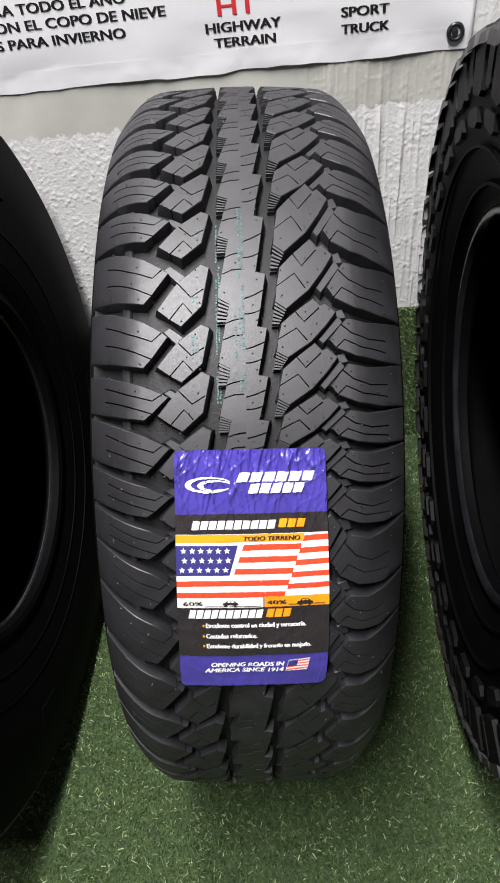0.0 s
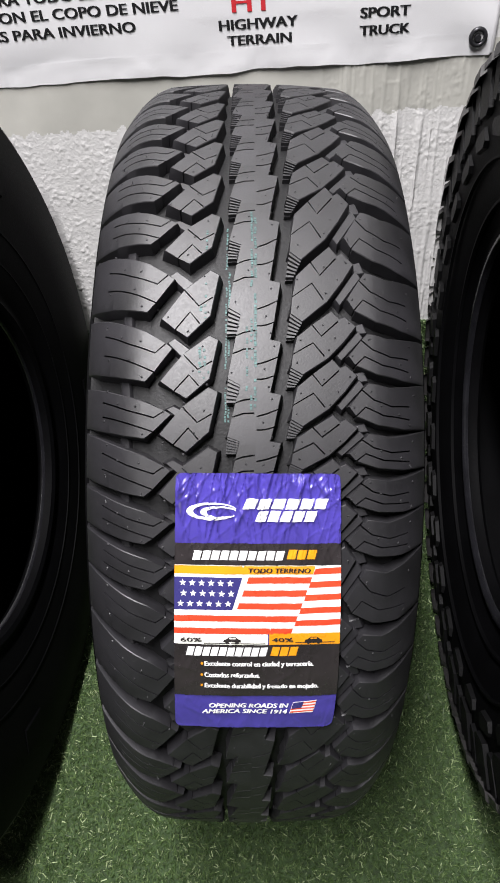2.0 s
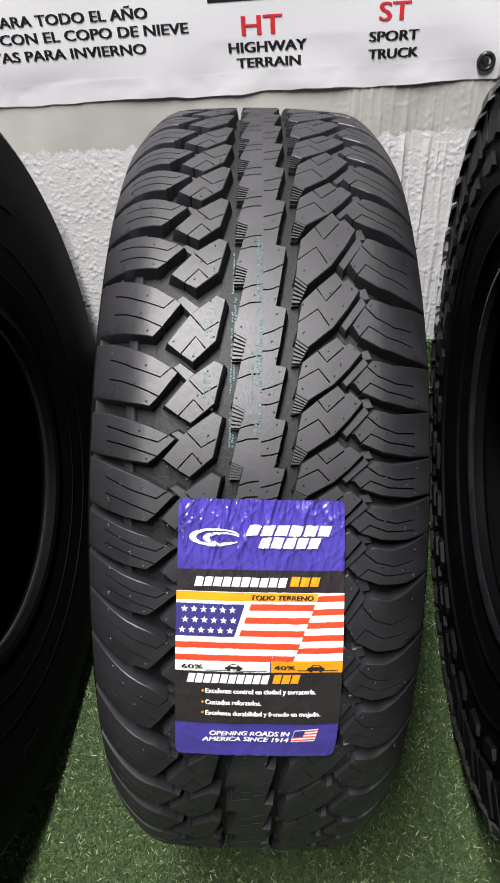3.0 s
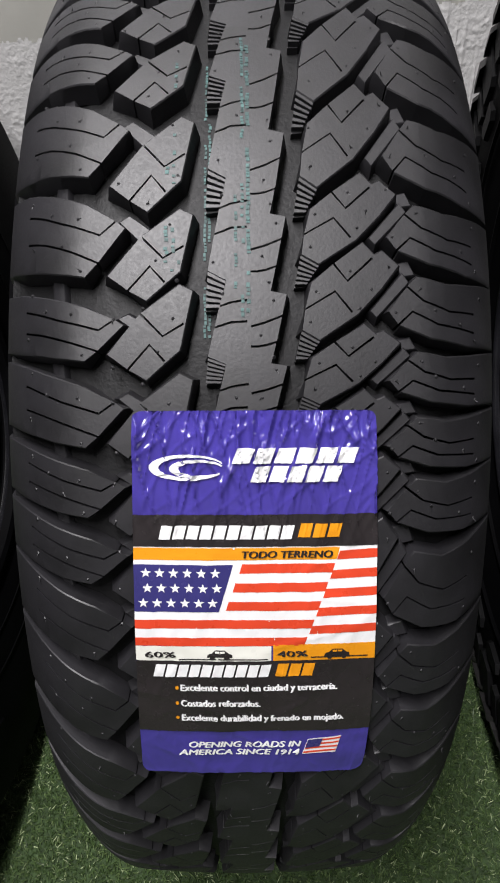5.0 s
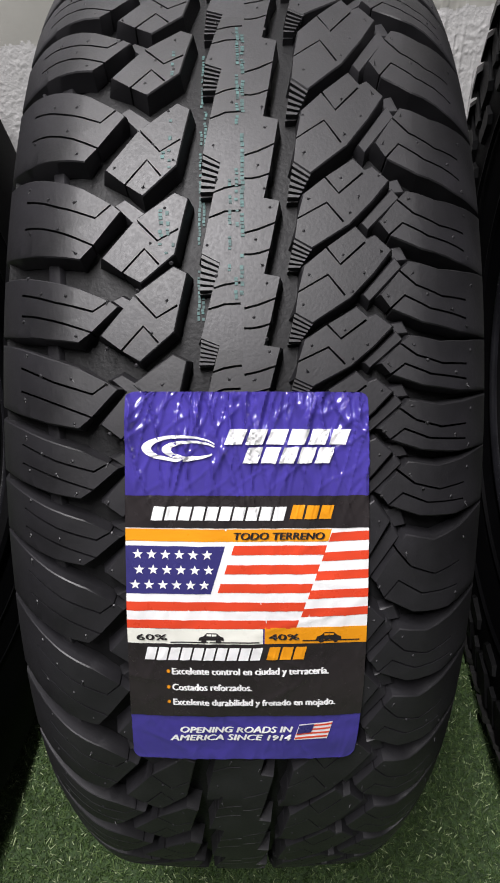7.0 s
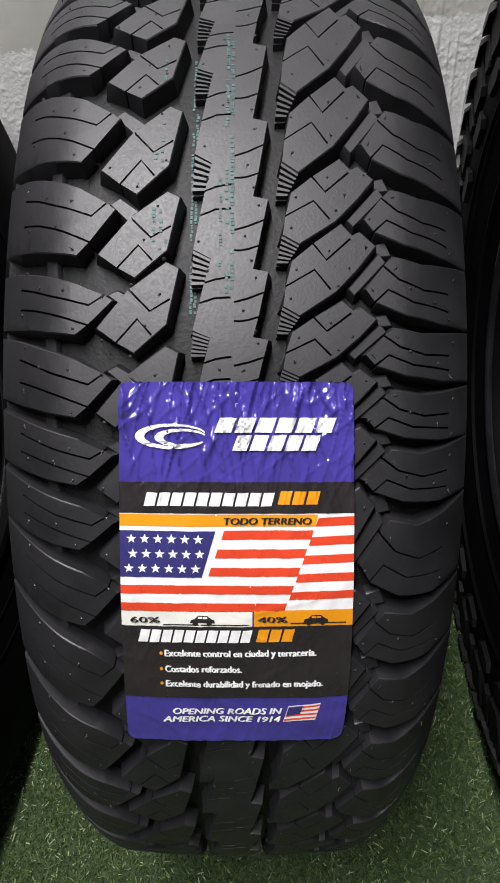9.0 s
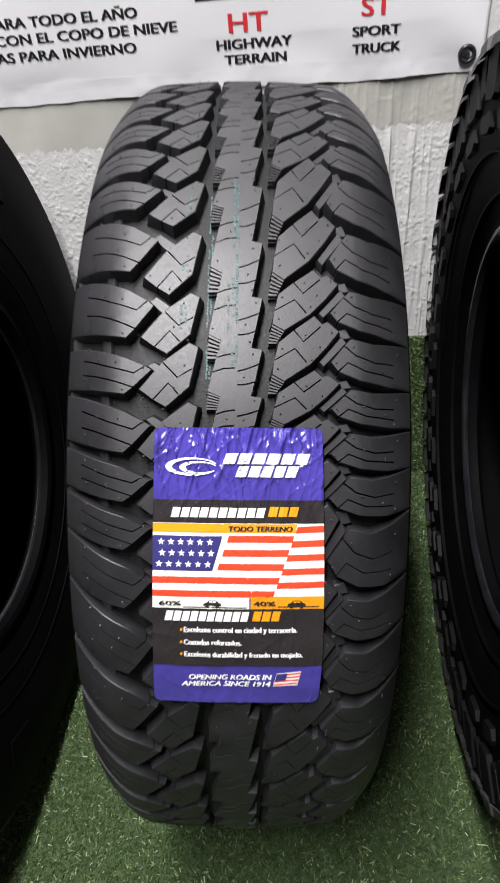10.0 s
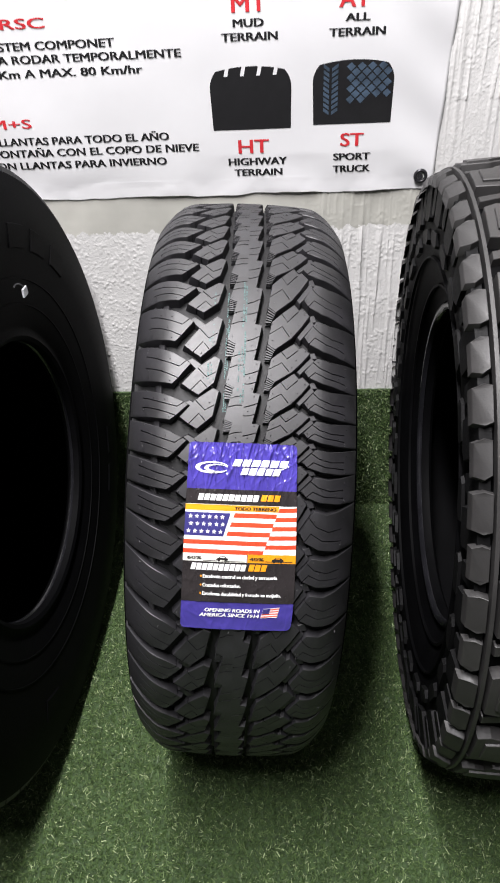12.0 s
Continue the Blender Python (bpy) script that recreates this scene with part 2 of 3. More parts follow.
def build_banner():
    base = new("banner")
    base.location = (0, 0, 0)
    tagged(base, "white printed vinyl banner with tyre pictures hung on the wall", "banner")
    bm = bmesh.new()

    def edge(u, v):
        x = -1.10 + (0.318 + 1.10) * u
        low = banner_low(x)
        z = low + (1.62 - low) * v
        x += u * (0.012 * max(0, z - 0.75) / 0.25)
        return on_banner(x, z)

    grid(bm, steps(0, 1, 300), [i / 160 * (0.35 + 0.65 * i / 160) for i in range(161)], edge)
    ob = part("sheet", bm, VINYL, base, smooth=80)
    thick = ob.modifiers.new("thick", "SOLIDIFY")
    thick.thickness, thick.offset = 0.0008, 1
    # welded hem
    bm = bmesh.new()
    grid(bm, steps(-1.09, 0.314, 260), steps(-0.0004, 0.0250, 6), lambda x, z: on_banner(x, banner_low(x) + z, 0.0009 + 0.0006 * noise.noise((x * 60, z * 60, 4))))
    part("hem", bm, VINYL, base, smooth=80)

    def words(text, x0, x1, z, cap, mat, bold=0.010):
        bm = bmesh.new()
        verts, faces = fit_text(text, x0, x1, cap)
        for k, dx in enumerate((-0.0009, -0.00045, 0.0, 0.00045, 0.0009)):
            flat(bm, verts, faces, lambda a, b: on_banner(a + dx, z + b, 0.0006 + 0.0001 * k))
        part("lettering", bm, mat, base)

    words("SYSTEM COMPONET", -0.408, -0.197, 0.954, 0.0115, INK_BLACK)
    words("PARA RODAR TEMPORALMENTE", -0.428, -0.094, 0.9355, 0.0115, INK_BLACK)
    words("80 Km A MAX. 80 Km/hr", -0.425, -0.158, 0.9155, 0.0115, INK_BLACK)
    words("LLANTAS PARA TODO EL AÑO", -0.418, -0.127, 0.8145, 0.0118, INK_BLACK)
    words("MONTAÑA CON EL COPO DE NIEVE", -0.438, -0.078, 0.7955, 0.0118, INK_BLACK)
    words("SON LLANTAS PARA INVIERNO", -0.442, -0.135, 0.7755, 0.0118, INK_BLACK)
    words("RSC", -0.372, -0.302, 0.983, 0.0140, INK_RED, 0.015)
    words("M+S", -0.425, -0.356, 0.841, 0.0140, INK_RED, 0.015)
    for text, x0, x1, z, cap, mat, bold in (
            ("HT", -0.010, 0.040, 0.7885, 0.0215, INK_RED, 0.02), ("HIGHWAY", -0.028, 0.070, 0.7695, 0.0115, INK_BLACK, 0.015),
            ("TERRAIN", -0.019, 0.062, 0.7520, 0.0110, INK_BLACK, 0.015), ("ST", 0.160, 0.197, 0.7945, 0.0200, INK_RED, 0.02),
            ("SPORT", 0.149, 0.209, 0.7725, 0.0110, INK_BLACK, 0.015), ("TRUCK", 0.149, 0.210, 0.7530, 0.0110, INK_BLACK, 0.015),
            ("MT", -0.010, 0.042, 0.9905, 0.0215, INK_RED, 0.02), ("MUD", -0.009, 0.037, 0.9715, 0.0105, INK_BLACK, 0.015),
            ("TERRAIN", -0.028, 0.058, 0.9530, 0.0110, INK_BLACK, 0.015), ("AT", 0.152, 0.197, 0.9905, 0.0215, INK_RED, 0.02),
            ("ALL", 0.162, 0.198, 0.9725, 0.0100, INK_BLACK, 0.015), ("TERRAIN", 0.138, 0.222, 0.9530, 0.0110, INK_BLACK, 0.015)):
        words(text, x0, x1, z, cap, mat, bold)

    # printed tyre pictures: dark rounded shapes with a crowned top
    def picture(x0, x1, z0, z1, off, mat, bulge=0.006):
        bm = bmesh.new()

        def at(u, v):
            w = 1 - (max(0, v - 0.72) / 0.28) ** 2 * 0.16 if v > 0.72 else 1 - 0.03 * (0.72 - v)
            x = (x0 + x1) / 2 + (u - 0.5) * (x1 - x0) * w
            return on_banner(x, z0 + (z1 - z0) * v - bulge * (2 * u - 1) ** 2 * v, off)
        grid(bm, steps(0, 1, 12), steps(0, 1, 16), at)
        part("printed_tyre", bm, mat, base, smooth=80)

    picture(-0.052, 0.079, 0.8255, 0.918, 0.0005, INK_BLACK)
    picture(0.113, 0.241, 0.8285, 0.921, 0.0005, INK_BLACK)
    bm = bmesh.new()
    for i in range(4):  # open grooves at the crown of the first picture
        x = -0.025 + 0.026 * i
        grid(bm, steps(x, x + 0.006, 1), steps(0.9045, 0.9185, 3), lambda a, b: on_banner(a + (b - 0.9185) * 0.25, b, 0.0010))
    part("printed_groove", bm, VINYL, base)
    bm = bmesh.new()
    for row in range(9):  # blocks of the second picture: two upright rows, a groove, then a net of diamonds
        z = 0.908 - row * 0.0078
        for x, w, lean in ((0.130, 0.009, 0.003), (0.143, 0.010, -0.003)):
            quad = [(x, z + lean), (x + w, z - lean), (x + w, z + 0.0052 - lean), (x, z + 0.0052 + lean)]
            bm.faces.new([bm.verts.new(on_banner(a, b, 0.0010)) for a, b in quad])
        for col in range(4):
            x, zz = 0.166 + col * 0.0165 + (0.008 if row % 2 else 0), z
            if row > 6 - col // 2:
                continue
            quad = [(x, zz + 0.0035), (x + 0.0068, zz - 0.0030), (x + 0.0140, zz + 0.0035), (x + 0.0072, zz + 0.0092)]
            bm.faces.new([bm.verts.new(on_banner(a, b, 0.0010)) for a, b in quad])
    part("printed_tread", bm, INK_GREY, base)
    # eyelet in the lower corner
    bm = bmesh.new()
    ring = [(0.0062, -0.001), (0.0068, 0.0012), (0.0088, 0.0022), (0.0112, 0.0012), (0.0118, -0.001)]
    rings = [[bm.verts.new((0.2985 + r * math.cos(a), BANNER_Y - 0.0035 - h, 0.7390 + r * math.sin(a))) for r, h in ring] for a in steps(0, 2 * math.pi, 32)[:-1]]
    for i in range(32):
        for j in range(4):
            bm.faces.new((rings[i][j], rings[i][j + 1], rings[(i + 1) % 32][j + 1], rings[(i + 1) % 32][j]))
    part("eyelet", bm, BRASS, base, "dark metal eyelet", smooth=60)
    bm = bmesh.new()
    bmesh.ops.create_cone(bm, cap_ends=True, segments=20, radius1=0.0045, radius2=0.0035, depth=0.004, matrix=pose(0.298, BANNER_Y - 0.0040, 0.7385, 90))
    part("nail_head", bm, BRASS, base, "dark nail head in the eyelet", smooth=40)


build_banner()

# ---- tyres ----
R0 = 0.395
CROWN = 0.592
MID = -0.003


def drop(u):
    """How far the tread lies below its crown at a distance u across."""
    d = abs(u - MID)
    return CROWN * u * u + (15 * (d - 0.073) ** 2 if d > 0.073 else 0)


def on_tread(u, phi, h, R=R0):
    r = R - drop(u) + h
    return (u, -r * math.cos(phi), r * math.sin(phi))


def slit(poly, side, t, path, gap):
    """The polygon with a narrow cut: from the point t along its side inwards along path."""
    a, b = Vector(poly[side]), Vector(poly[(side + 1) % len(poly)])
    way = (b - a).normalized()
    start = a.lerp(b, t)
    pts = [Vector(p) for p in path]
    go, back = [], []
    for i, p in enumerate(pts):
        prev = pts[i - 1] if i else start
        nxt = pts[i + 1] if i + 1 < len(pts) else p
        d = (nxt - prev).normalized()
        n = Vector((-d.y, d.x)) * gap / 2
        if not i:
            flip = -1 if n.dot(way) > 0 else 1
        n *= flip
        go.append(p + n)
        back.append(p - n)
    first = [start - way * gap / 2] + go
    return first, [*reversed(back), start + way * gap / 2]


def outward(loop, i):
    """The way out of a flat outline at its corner i, mitred."""
    a, p, b = loop[i - 1], loop[i], loop[(i + 1) % len(loop)]
    d, e = (p - a).normalized(), (b - p).normalized()
    n, m = Vector((d.y, -d.x)), Vector((e.y, -e.x))
    s = n + m
    return s / max(0.6, n.dot(s)) if s.length > 0.3 else Vector((0, 0))


def block_mesh(name, poly, slits, pitch, depth, mat, lines=7, bevel=0.55, R=R0, mapper=on_tread, draft=1.5):
    """A rubber block: outline in millimetres across and parts of a pitch round, cut by sipes, its edges
    broken and its walls sloped to the foot, bent to the tyre."""
    k = radians(pitch) * R * 1000
    pts = [Vector((u, v * k)) for u, v in poly]
    turn = sum(a.x * b.y - b.x * a.y for a, b in zip(pts, pts[1:] + pts[:1]))
    cuts = {}
    for side, t, path in slits:
        cuts.setdefault(side, []).append((t, path))
    loop = []  # corner, way out
    for i, p in enumerate(pts):
        loop.append((p, outward(pts, i) * (1 if turn > 0 else -1)))
        for t, path in sorted(cuts.get(i, ()), key=lambda c: c[0]):
            a, b = slit(pts, i, t, [(u, v * k) for u, v in path], 1.0)
            loop += [(q, Vector((0, 0))) for q in a + b]
    bm = bmesh.new()
    rings = []
    for grow, h in ((-bevel, 0.0), (0.0, -bevel), (draft, -depth * 1000))[0 if bevel else 1:]:
        rings.append([bm.verts.new(((p.x + w.x * grow) / 1000, (p.y + w.y * grow) / 1000, h / 1000)) for p, w in loop])
    bm.faces.new(rings[0])
    for up, dn in zip(rings, rings[1:]):
        for i in range(len(loop)):
            j = (i + 1) % len(loop)
            bm.faces.new((up[i], up[j], dn[j], dn[i]))
    bmesh.ops.recalc_face_normals(bm, faces=bm.faces)
    bmesh.ops.triangulate(bm, faces=[f for f in bm.faces if len(f.verts) > 4])
    ys = [v.co.y for v in bm.verts]
    xs = [v.co.x for v in bm.verts]
    for y in steps(min(ys), max(ys), lines)[1:-1]:
        bmesh.ops.bisect_plane(bm, geom=[*bm.verts, *bm.edges, *bm.faces], plane_co=(0, y, 0), plane_no=(0, 1, 0))
    for x in (-0.114, -0.110, -0.105, -0.099, -0.093, -0.087, -0.082, -0.077, -0.068, -0.060, -0.053, -0.046, -0.040, -0.034, -0.028, -0.017, -0.012, -0.008, 0.0, 0.005, 0.024, 0.030, 0.036, 0.042, 0.048, 0.054, 0.060, 0.068, 0.074, 0.080, 0.087, 0.093, 0.099, 0.104, 0.108):
        if min(xs) < x - 0.001 and x + 0.001 < max(xs):
            bmesh.ops.bisect_plane(bm, geom=[*bm.verts, *bm.edges, *bm.faces], plane_co=(x, 0, 0), plane_no=(1, 0, 0))
    for v in bm.verts:
        u, y, h = v.co
        v.co = mapper(u, y / R, h, R)
    return mesh_of(name, bm, mat, 35)


# outlines over one pitch
LEFT_MID = [(-34, 0.68), (-27.7, 0.61), (-33.2, 0.03), (-48, -0.26), (-65.5, 0.0), (-49.5, 0.42)]
LEFT_MID_CUTS = [(4, 0.93, [(-41, 0.17), (-32.0, 0.29)]), (3, 0.45, [(-46.6, 0.09), (-40.2, -0.07)])]
LEFT_OUT = [(-118, 1.20), (-106, 1.09), (-90, 0.93), (-74, 0.79), (-57, 0.55), (-74.5, 0.09), (-89, 0.15), (-108, 0.27), (-118, 0.35)]
LEFT_OUT_CUTS = [(3, 0.72, [(-68.6, 0.49), (-86, 0.63), (-104, 0.83)]), (4, 0.70, [(-80.8, 0.34), (-94.6, 0.465), (-104, 0.54)])]
RIGHT_MID = [(22, 0.70), (17.9, 0.09), (25.8, -0.04), (42.6, 0.29), (53, 0.62), (61, 0.93), (53.5, 1.13), (50, 1.08), (45, 1.24)]
RIGHT_MID_CUTS = [(8, 0.56, [(38, 0.72), (49.0, 1.02)]), (0, 0.56, [(32.6, 0.585), (39.8, 0.325)])]
RIGHT_OUT = [(55, 0.34), (68, 0.80), (72, 0.785), (82, 0.73), (95.5, 0.80), (112, 0.95), (112, -0.01), (93, -0.06), (74, 0.0), (60.6, 0.15)]
RIGHT_OUT_CUTS = [(0, 0.69, [(71.2, 0.48), (83.5, 0.37), (97.5, 0.41)]), (9, 0.12, [(66, 0.342), (77.7, 0.19), (97.5, 0.15)])]
RIB_LEFT = [(-4, 0.0), (-14.4, 0.0), (-14.0, 0.05), (-21.8, 0.14), (-17.2, 0.70), (-14.4, 1.0), (-4, 1.0)]
RIB_LEFT_CUTS = [(4, 0.15, [(-12, 0.79), (-8, 0.81), (-4.5, 0.82)]), (3, 0.62, [(-15, 0.52), (-12, 0.55), (-5, 0.56)])]
RIB_RIGHT = [(-4, 0.0), (7.8, 0.0), (11.8, 0.57), (5.0, 0.61), (7.8, 1.0), (-4, 1.0)]
RIB_RIGHT_CUTS = [(3, 0.84, [(3, 0.89), (-0.5, 0.87), (-3.5, 0.87)]), (1, 0.5, [(6, 0.24), (2.7, 0.20), (-3.4, 0.15)])]
LEFT_REFS = [-3.2, 4.3, 10.2, 17.7, 25.1, 31.0, 35.5, 39.9, 45.35, 50.5, 57.27, 64.95, 70.5, 76.1, 81.2]
LEFT_MID_REFS = [-3.2, 4.3, 10.2, 17.7, 25.1, 31.0, 35.7, 40.7, 46.25, 51.2, 57.27, 64.7, 70.5, 76.1, 81.2]
RIGHT_REFS = [-4.4, 2.5, 9.3, 16.0, 22.4, 28.0, 34.8, 39.1, 43.2, 47.2, 52.0, 57.2, 63.8, 71.2, 76.8, 82.7]


def round_refs(seen):
    """The seen spacings, carried on round the whole tyre with alike pitches."""
    gap = 360 - (seen[-1] - seen[0])
    n = round(gap / 5.5)
    rest = [0.94, 1.08, 1.0, 1.12, 0.9, 0.96]
    widths = [rest[i % 6] for i in range(n)]
    k, out = gap / sum(widths), list(seen)
    for w in widths[:-1]:
        out.append(out[-1] + w * k)
    return out


def pitches(refs):
    ring = refs + [refs[0] + 360]
    return [(a, min(7.8, b - a)) for a, b in zip(ring, ring[1:])]


TYRE_AT = Matrix.LocRotScale((0.0, 0.0, 0.4033), Matrix(((0.99568, -0.0385, 0.0844), (0.0384, 0.99926, 0.0033), (-0.0846, 0.0, 0.99642))).to_quaternion(), None)


def carcass(parent, R, half, bead, depth, shoulder=0.105, mat=SIDEWALL_SHADED):
    """The hollow body: groove floor, shoulders, bulged walls, beads and inner liner."""
    out = []
    for u in steps(-shoulder, shoulder, 14):
        out.append((u + MID, R - depth - drop(u + MID)))
    wall = [(shoulder + 0.008, R - depth - 0.024), (half - 0.004, R - 0.054), (half - 0.001, R - 0.075), (half, R - 0.100), (half - 0.003, R - 0.125), (half - 0.009, R - 0.147),
            (half - 0.016, bead + 0.024), (half - 0.020, bead + 0.020), (half - 0.021, bead + 0.012), (half - 0.018, bead + 0.006), (half - 0.022, bead), (half - 0.036, bead - 0.001), (half - 0.040, bead + 0.006),
            (half - 0.030, bead + 0.030), (half - 0.018, R - 0.125), (half - 0.014, R - 0.085), (half - 0.03, R - 0.045), (half - 0.07, R - 0.028)]
    prof = out + [(u + MID, r) for u, r in wall] + [(MID - u, r) for u, r in reversed(wall)]
    bm = bmesh.new()
    lathe(bm, prof)
    return part("carcass", bm, mat, parent, smooth=50)


def ring_ridge(parent, u, r, w, mat, name="rim_guard_ridge"):
    bm = bmesh.new()
    s = 1 if u > 0 else -1
    lathe(bm, [(u - 0.003 * s, r - w), (u + 0.0012 * s, r - w * 0.6), (u + 0.0012 * s, r + w * 0.6), (u - 0.003 * s, r + w)])
    return part(name, bm, mat, parent, smooth=50)


def build_tyre():
    tyre = new("tyre")
    tyre.matrix_world = TYRE_AT
    tagged(tyre, "black all-terrain tyre with a printed paper sticker, standing upright on turf", "tyre", group="row of display tyres")
    # body in the darkened rubber, so the groove floors read as shaded
    carcass(tyre, R0, 0.122, 0.2159, 0.0105, mat=GROOVE_SHADED)
    for s in (-1, 1):
        ring_ridge(tyre, MID + s * 0.1165, R0 - 0.044, 0.003, SIDEWALL_SHADED)
    left, right = pitches(round_refs(LEFT_REFS)), pitches(round_refs(RIGHT_REFS))
    left_mid = [(ref, max(6.6, p)) for ref, p in pitches(round_refs(LEFT_MID_REFS))]
    kinds = {}

    def blocks(name, outline, cuts, refs, depth=0.0105, lower=0.0, mat=RUBBER, label=""):
        for ref, p in refs:
            size = round(p * 2) / 2
            if (name, tuple(outline[0]), size) not in kinds:
                kinds[name, tuple(outline[0]), size] = block_mesh(name, outline, cuts, size, depth, mat, mapper=lambda u, a, h, R: on_tread(u, a, h - lower, R))
            ob = link(name, kinds[name, tuple(outline[0]), size], tyre, label)
            ob.rotation_euler = (-radians(ref), 0, 0)

    blocks("shoulder_block", LEFT_OUT, LEFT_OUT_CUTS, left)
    blocks("tread_block", LEFT_MID, LEFT_MID_CUTS, left_mid)
    blocks("tread_block", RIGHT_MID, RIGHT_MID_CUTS, right)
    blocks("shoulder_block", RIGHT_OUT, RIGHT_OUT_CUTS, right)
    blocks("tie_bar", [(-56.6, 0.73), (-43.5, 0.52), (-48.0, 0.37), (-61.5, 0.66)], (), left, 0.006, 0.0048)
    blocks("tie_bar", [(47.9, 0.37), (62.7, 0.885), (66.0, 0.75), (51.1, 0.27)], (), right, 0.0075, 0.0036)
    blocks("tie_bar", [(59, 1.0), (66, 1.06), (69, 0.86), (62.5, 0.83)], (), right, 0.006, 0.0050)
    blocks("tie_bar", [(-92, 0.18), (-86, 0.16), (-85, -0.10), (-91, -0.06)], (), left, 0.004, 0.0075)

    # stepped ramps beside the rib: thin ribs that go down like stairs
    def ramp(name, corners, refs):
        for ref, p in refs:
            key = (name, round(p * 2) / 2)
            if key not in kinds:
                bm = bmesh.new()
                k = radians(key[1])
                a, b, c, d = [Vector((u / 1000, v * k)) for u, v in corners]
                stair = []
                for i in range(6):
                    stair += [(i / 6, -0.0006 - 0.0007 * i), ((i + 0.60) / 6, -0.0006 - 0.0007 * i), ((i + 0.60) / 6, -0.0030 - 0.0008 * i), ((i + 1) / 6, -0.0030 - 0.0008 * i)]
                rows = []
                for t, h in stair:
                    p_, q_ = a.lerp(d, t), b.lerp(c, t)
                    rows.append([bm.verts.new(on_tread(*at, g)) for at, g in ((p_, -0.0107), (p_, h), (q_, h), (q_, -0.0107))])
                for up, dn in zip(rows, rows[1:]):
                    for j in range(3):
                        bm.faces.new((up[j], up[j + 1], dn[j + 1], dn[j]))
                bm.faces.new(rows[0])
                bm.faces.new(rows[-1])
                kinds[key] = mesh_of(name, bm, RUBBER)
            ob = link("stepped_ramp", kinds[key], tyre)
            ob.rotation_euler = (-radians(ref), 0, 0)

    ramp("ramp_left", [(-21.8, 0.13), (-14.2, 0.045), (-16.6, -0.19), (-23.0, -0.20)], left)
    ramp("ramp_right", [(18.1, 0.085), (25.8, -0.045), (20.5, -0.26), (15.6, -0.27)], right)

    # centre rib: two notched halves that meet, with short sipes
    for outline, cuts, refs in ((RIB_LEFT, RIB_LEFT_CUTS, left), (RIB_RIGHT, RIB_RIGHT_CUTS, right)):
        made = {}
        for ref, p in refs:
            if round(p, 2) not in made:
                made[round(p, 2)] = block_mesh("rib_segment", outline, cuts, p, 0.0105, RUBBER, bevel=0.0)
            ob = link("rib_segment", made[round(p, 2)], tyre)
            ob.rotation_euler = (-radians(ref), 0, 0)

    # moulding whiskers: a low round nub with a short bent hair
    rng = random.Random(4)
    bm = bmesh.new()

    def whisker(u, a):
        foot = on_tread(u, a, -0.0002)
        lean, turn_ = rng.uniform(-0.0016, 0.0016), rng.uniform(-0.005, 0.003)
        for r, tip in ((0.0010, on_tread(u, a, 0.0005)), (0.00042, on_tread(u + lean, a + turn_, rng.uniform(0.0002, 0.0007) if rng.random() < 0.72 else rng.uniform(0.001, 0.0028)))):
            t = bm.verts.new(tip)
            q = [bm.verts.new((foot[0] + r * math.cos(k), foot[1] + r * math.sin(k) * math.sin(a), foot[2] + r * math.sin(k) * math.cos(a))) for k in steps(0, 6.2832, 6)[:-1]]
            for i in range(6):
                bm.faces.new((q[i], q[(i + 1) % 6], t))

    for refs, spots in ((left, ((-62, 0.03), (-49, -0.18), (-44, 0.22), (-36, 0.08), (-37, 0.60), (-62, 0.58), (-79, 0.65), (-92, 0.74), (-77, 0.18), (-101, 0.45), (-84, 0.45), (-101, 0.98), (-18, 0.22), (-10, 0.66), (-16, 0.90))),
                        (right, ((24, 0.62), (23, 0.20), (40, 0.88), (43, 0.42), (55, 0.93), (48, 0.66), (58, 0.32), (69, 0.66), (76, 0.40), (90, 0.24), (100, 0.66), (98, 0.05), (7, 0.50), (5, 0.72), (2, 0.06)))):
        for ref, p in refs[:18]:
            for u, v in spots:
                if rng.random() < 0.85:
                    whisker((u + rng.uniform(-1.5, 1.5)) / 1000, radians(ref + (v + rng.uniform(-0.03, 0.03)) * p))
    tagged(part("moulding_flash", bm, RUBBER, tyre), kind="stuff")

    # faint teal factory print round the tread: columns of short dashes
    bm = bmesh.new()
    for u0, wide, lo, hi, chance in ((-0.0240, 0.0011, 47.5, 68.5, 0.85), (-0.0222, 0.0012, 47.5, 63.0, 0.85), (-0.0075, 0.0014, 48.5, 69.0, 0.75), (-0.0052, 0.0016, 48.5, 69.0, 0.85),
                                     (-0.0105, 0.0013, 50.0, 56.5, 0.5), (-0.0405, 0.0016, 52.0, 62.5, 0.55), (-0.0375, 0.0014, 49.5, 68.0, 0.5), (-0.0345, 0.0012, 49.5, 56.5, 0.3)):
        phi = lo
        deep = -0.0103 if -0.026 < u0 < -0.020 else 0.00012
        while phi < hi:
            size = rng.uniform(0.10, 0.30)
            gone = noise.noise((u0 * 900, phi * 0.5, 3.0)) < -0.28
            if u0 < -0.03:  # on the blocks only, not over the grooves between them
                near = max((r for r in left_mid if r[0] <= phi), key=lambda r: r[0])
                at_v = (phi - near[0]) / near[1]
                gone = gone or 0.50 < at_v < 0.97 or at_v > 1.0
            if rng.random() < chance and not gone:
                x = u0 + rng.uniform(-0.0003, 0.0003)
                grid(bm, (x, x + wide), (radians(phi), radians(phi + size)), lambda u, a: on_tread(u, a, deep + 0.0002))
            phi += size + rng.uniform(0.03, 0.10)
    tagged(part("factory_print", bm, TEAL, tyre, "faint teal factory print"), kind="stuff")
    build_sticker(tyre)
    return tyre


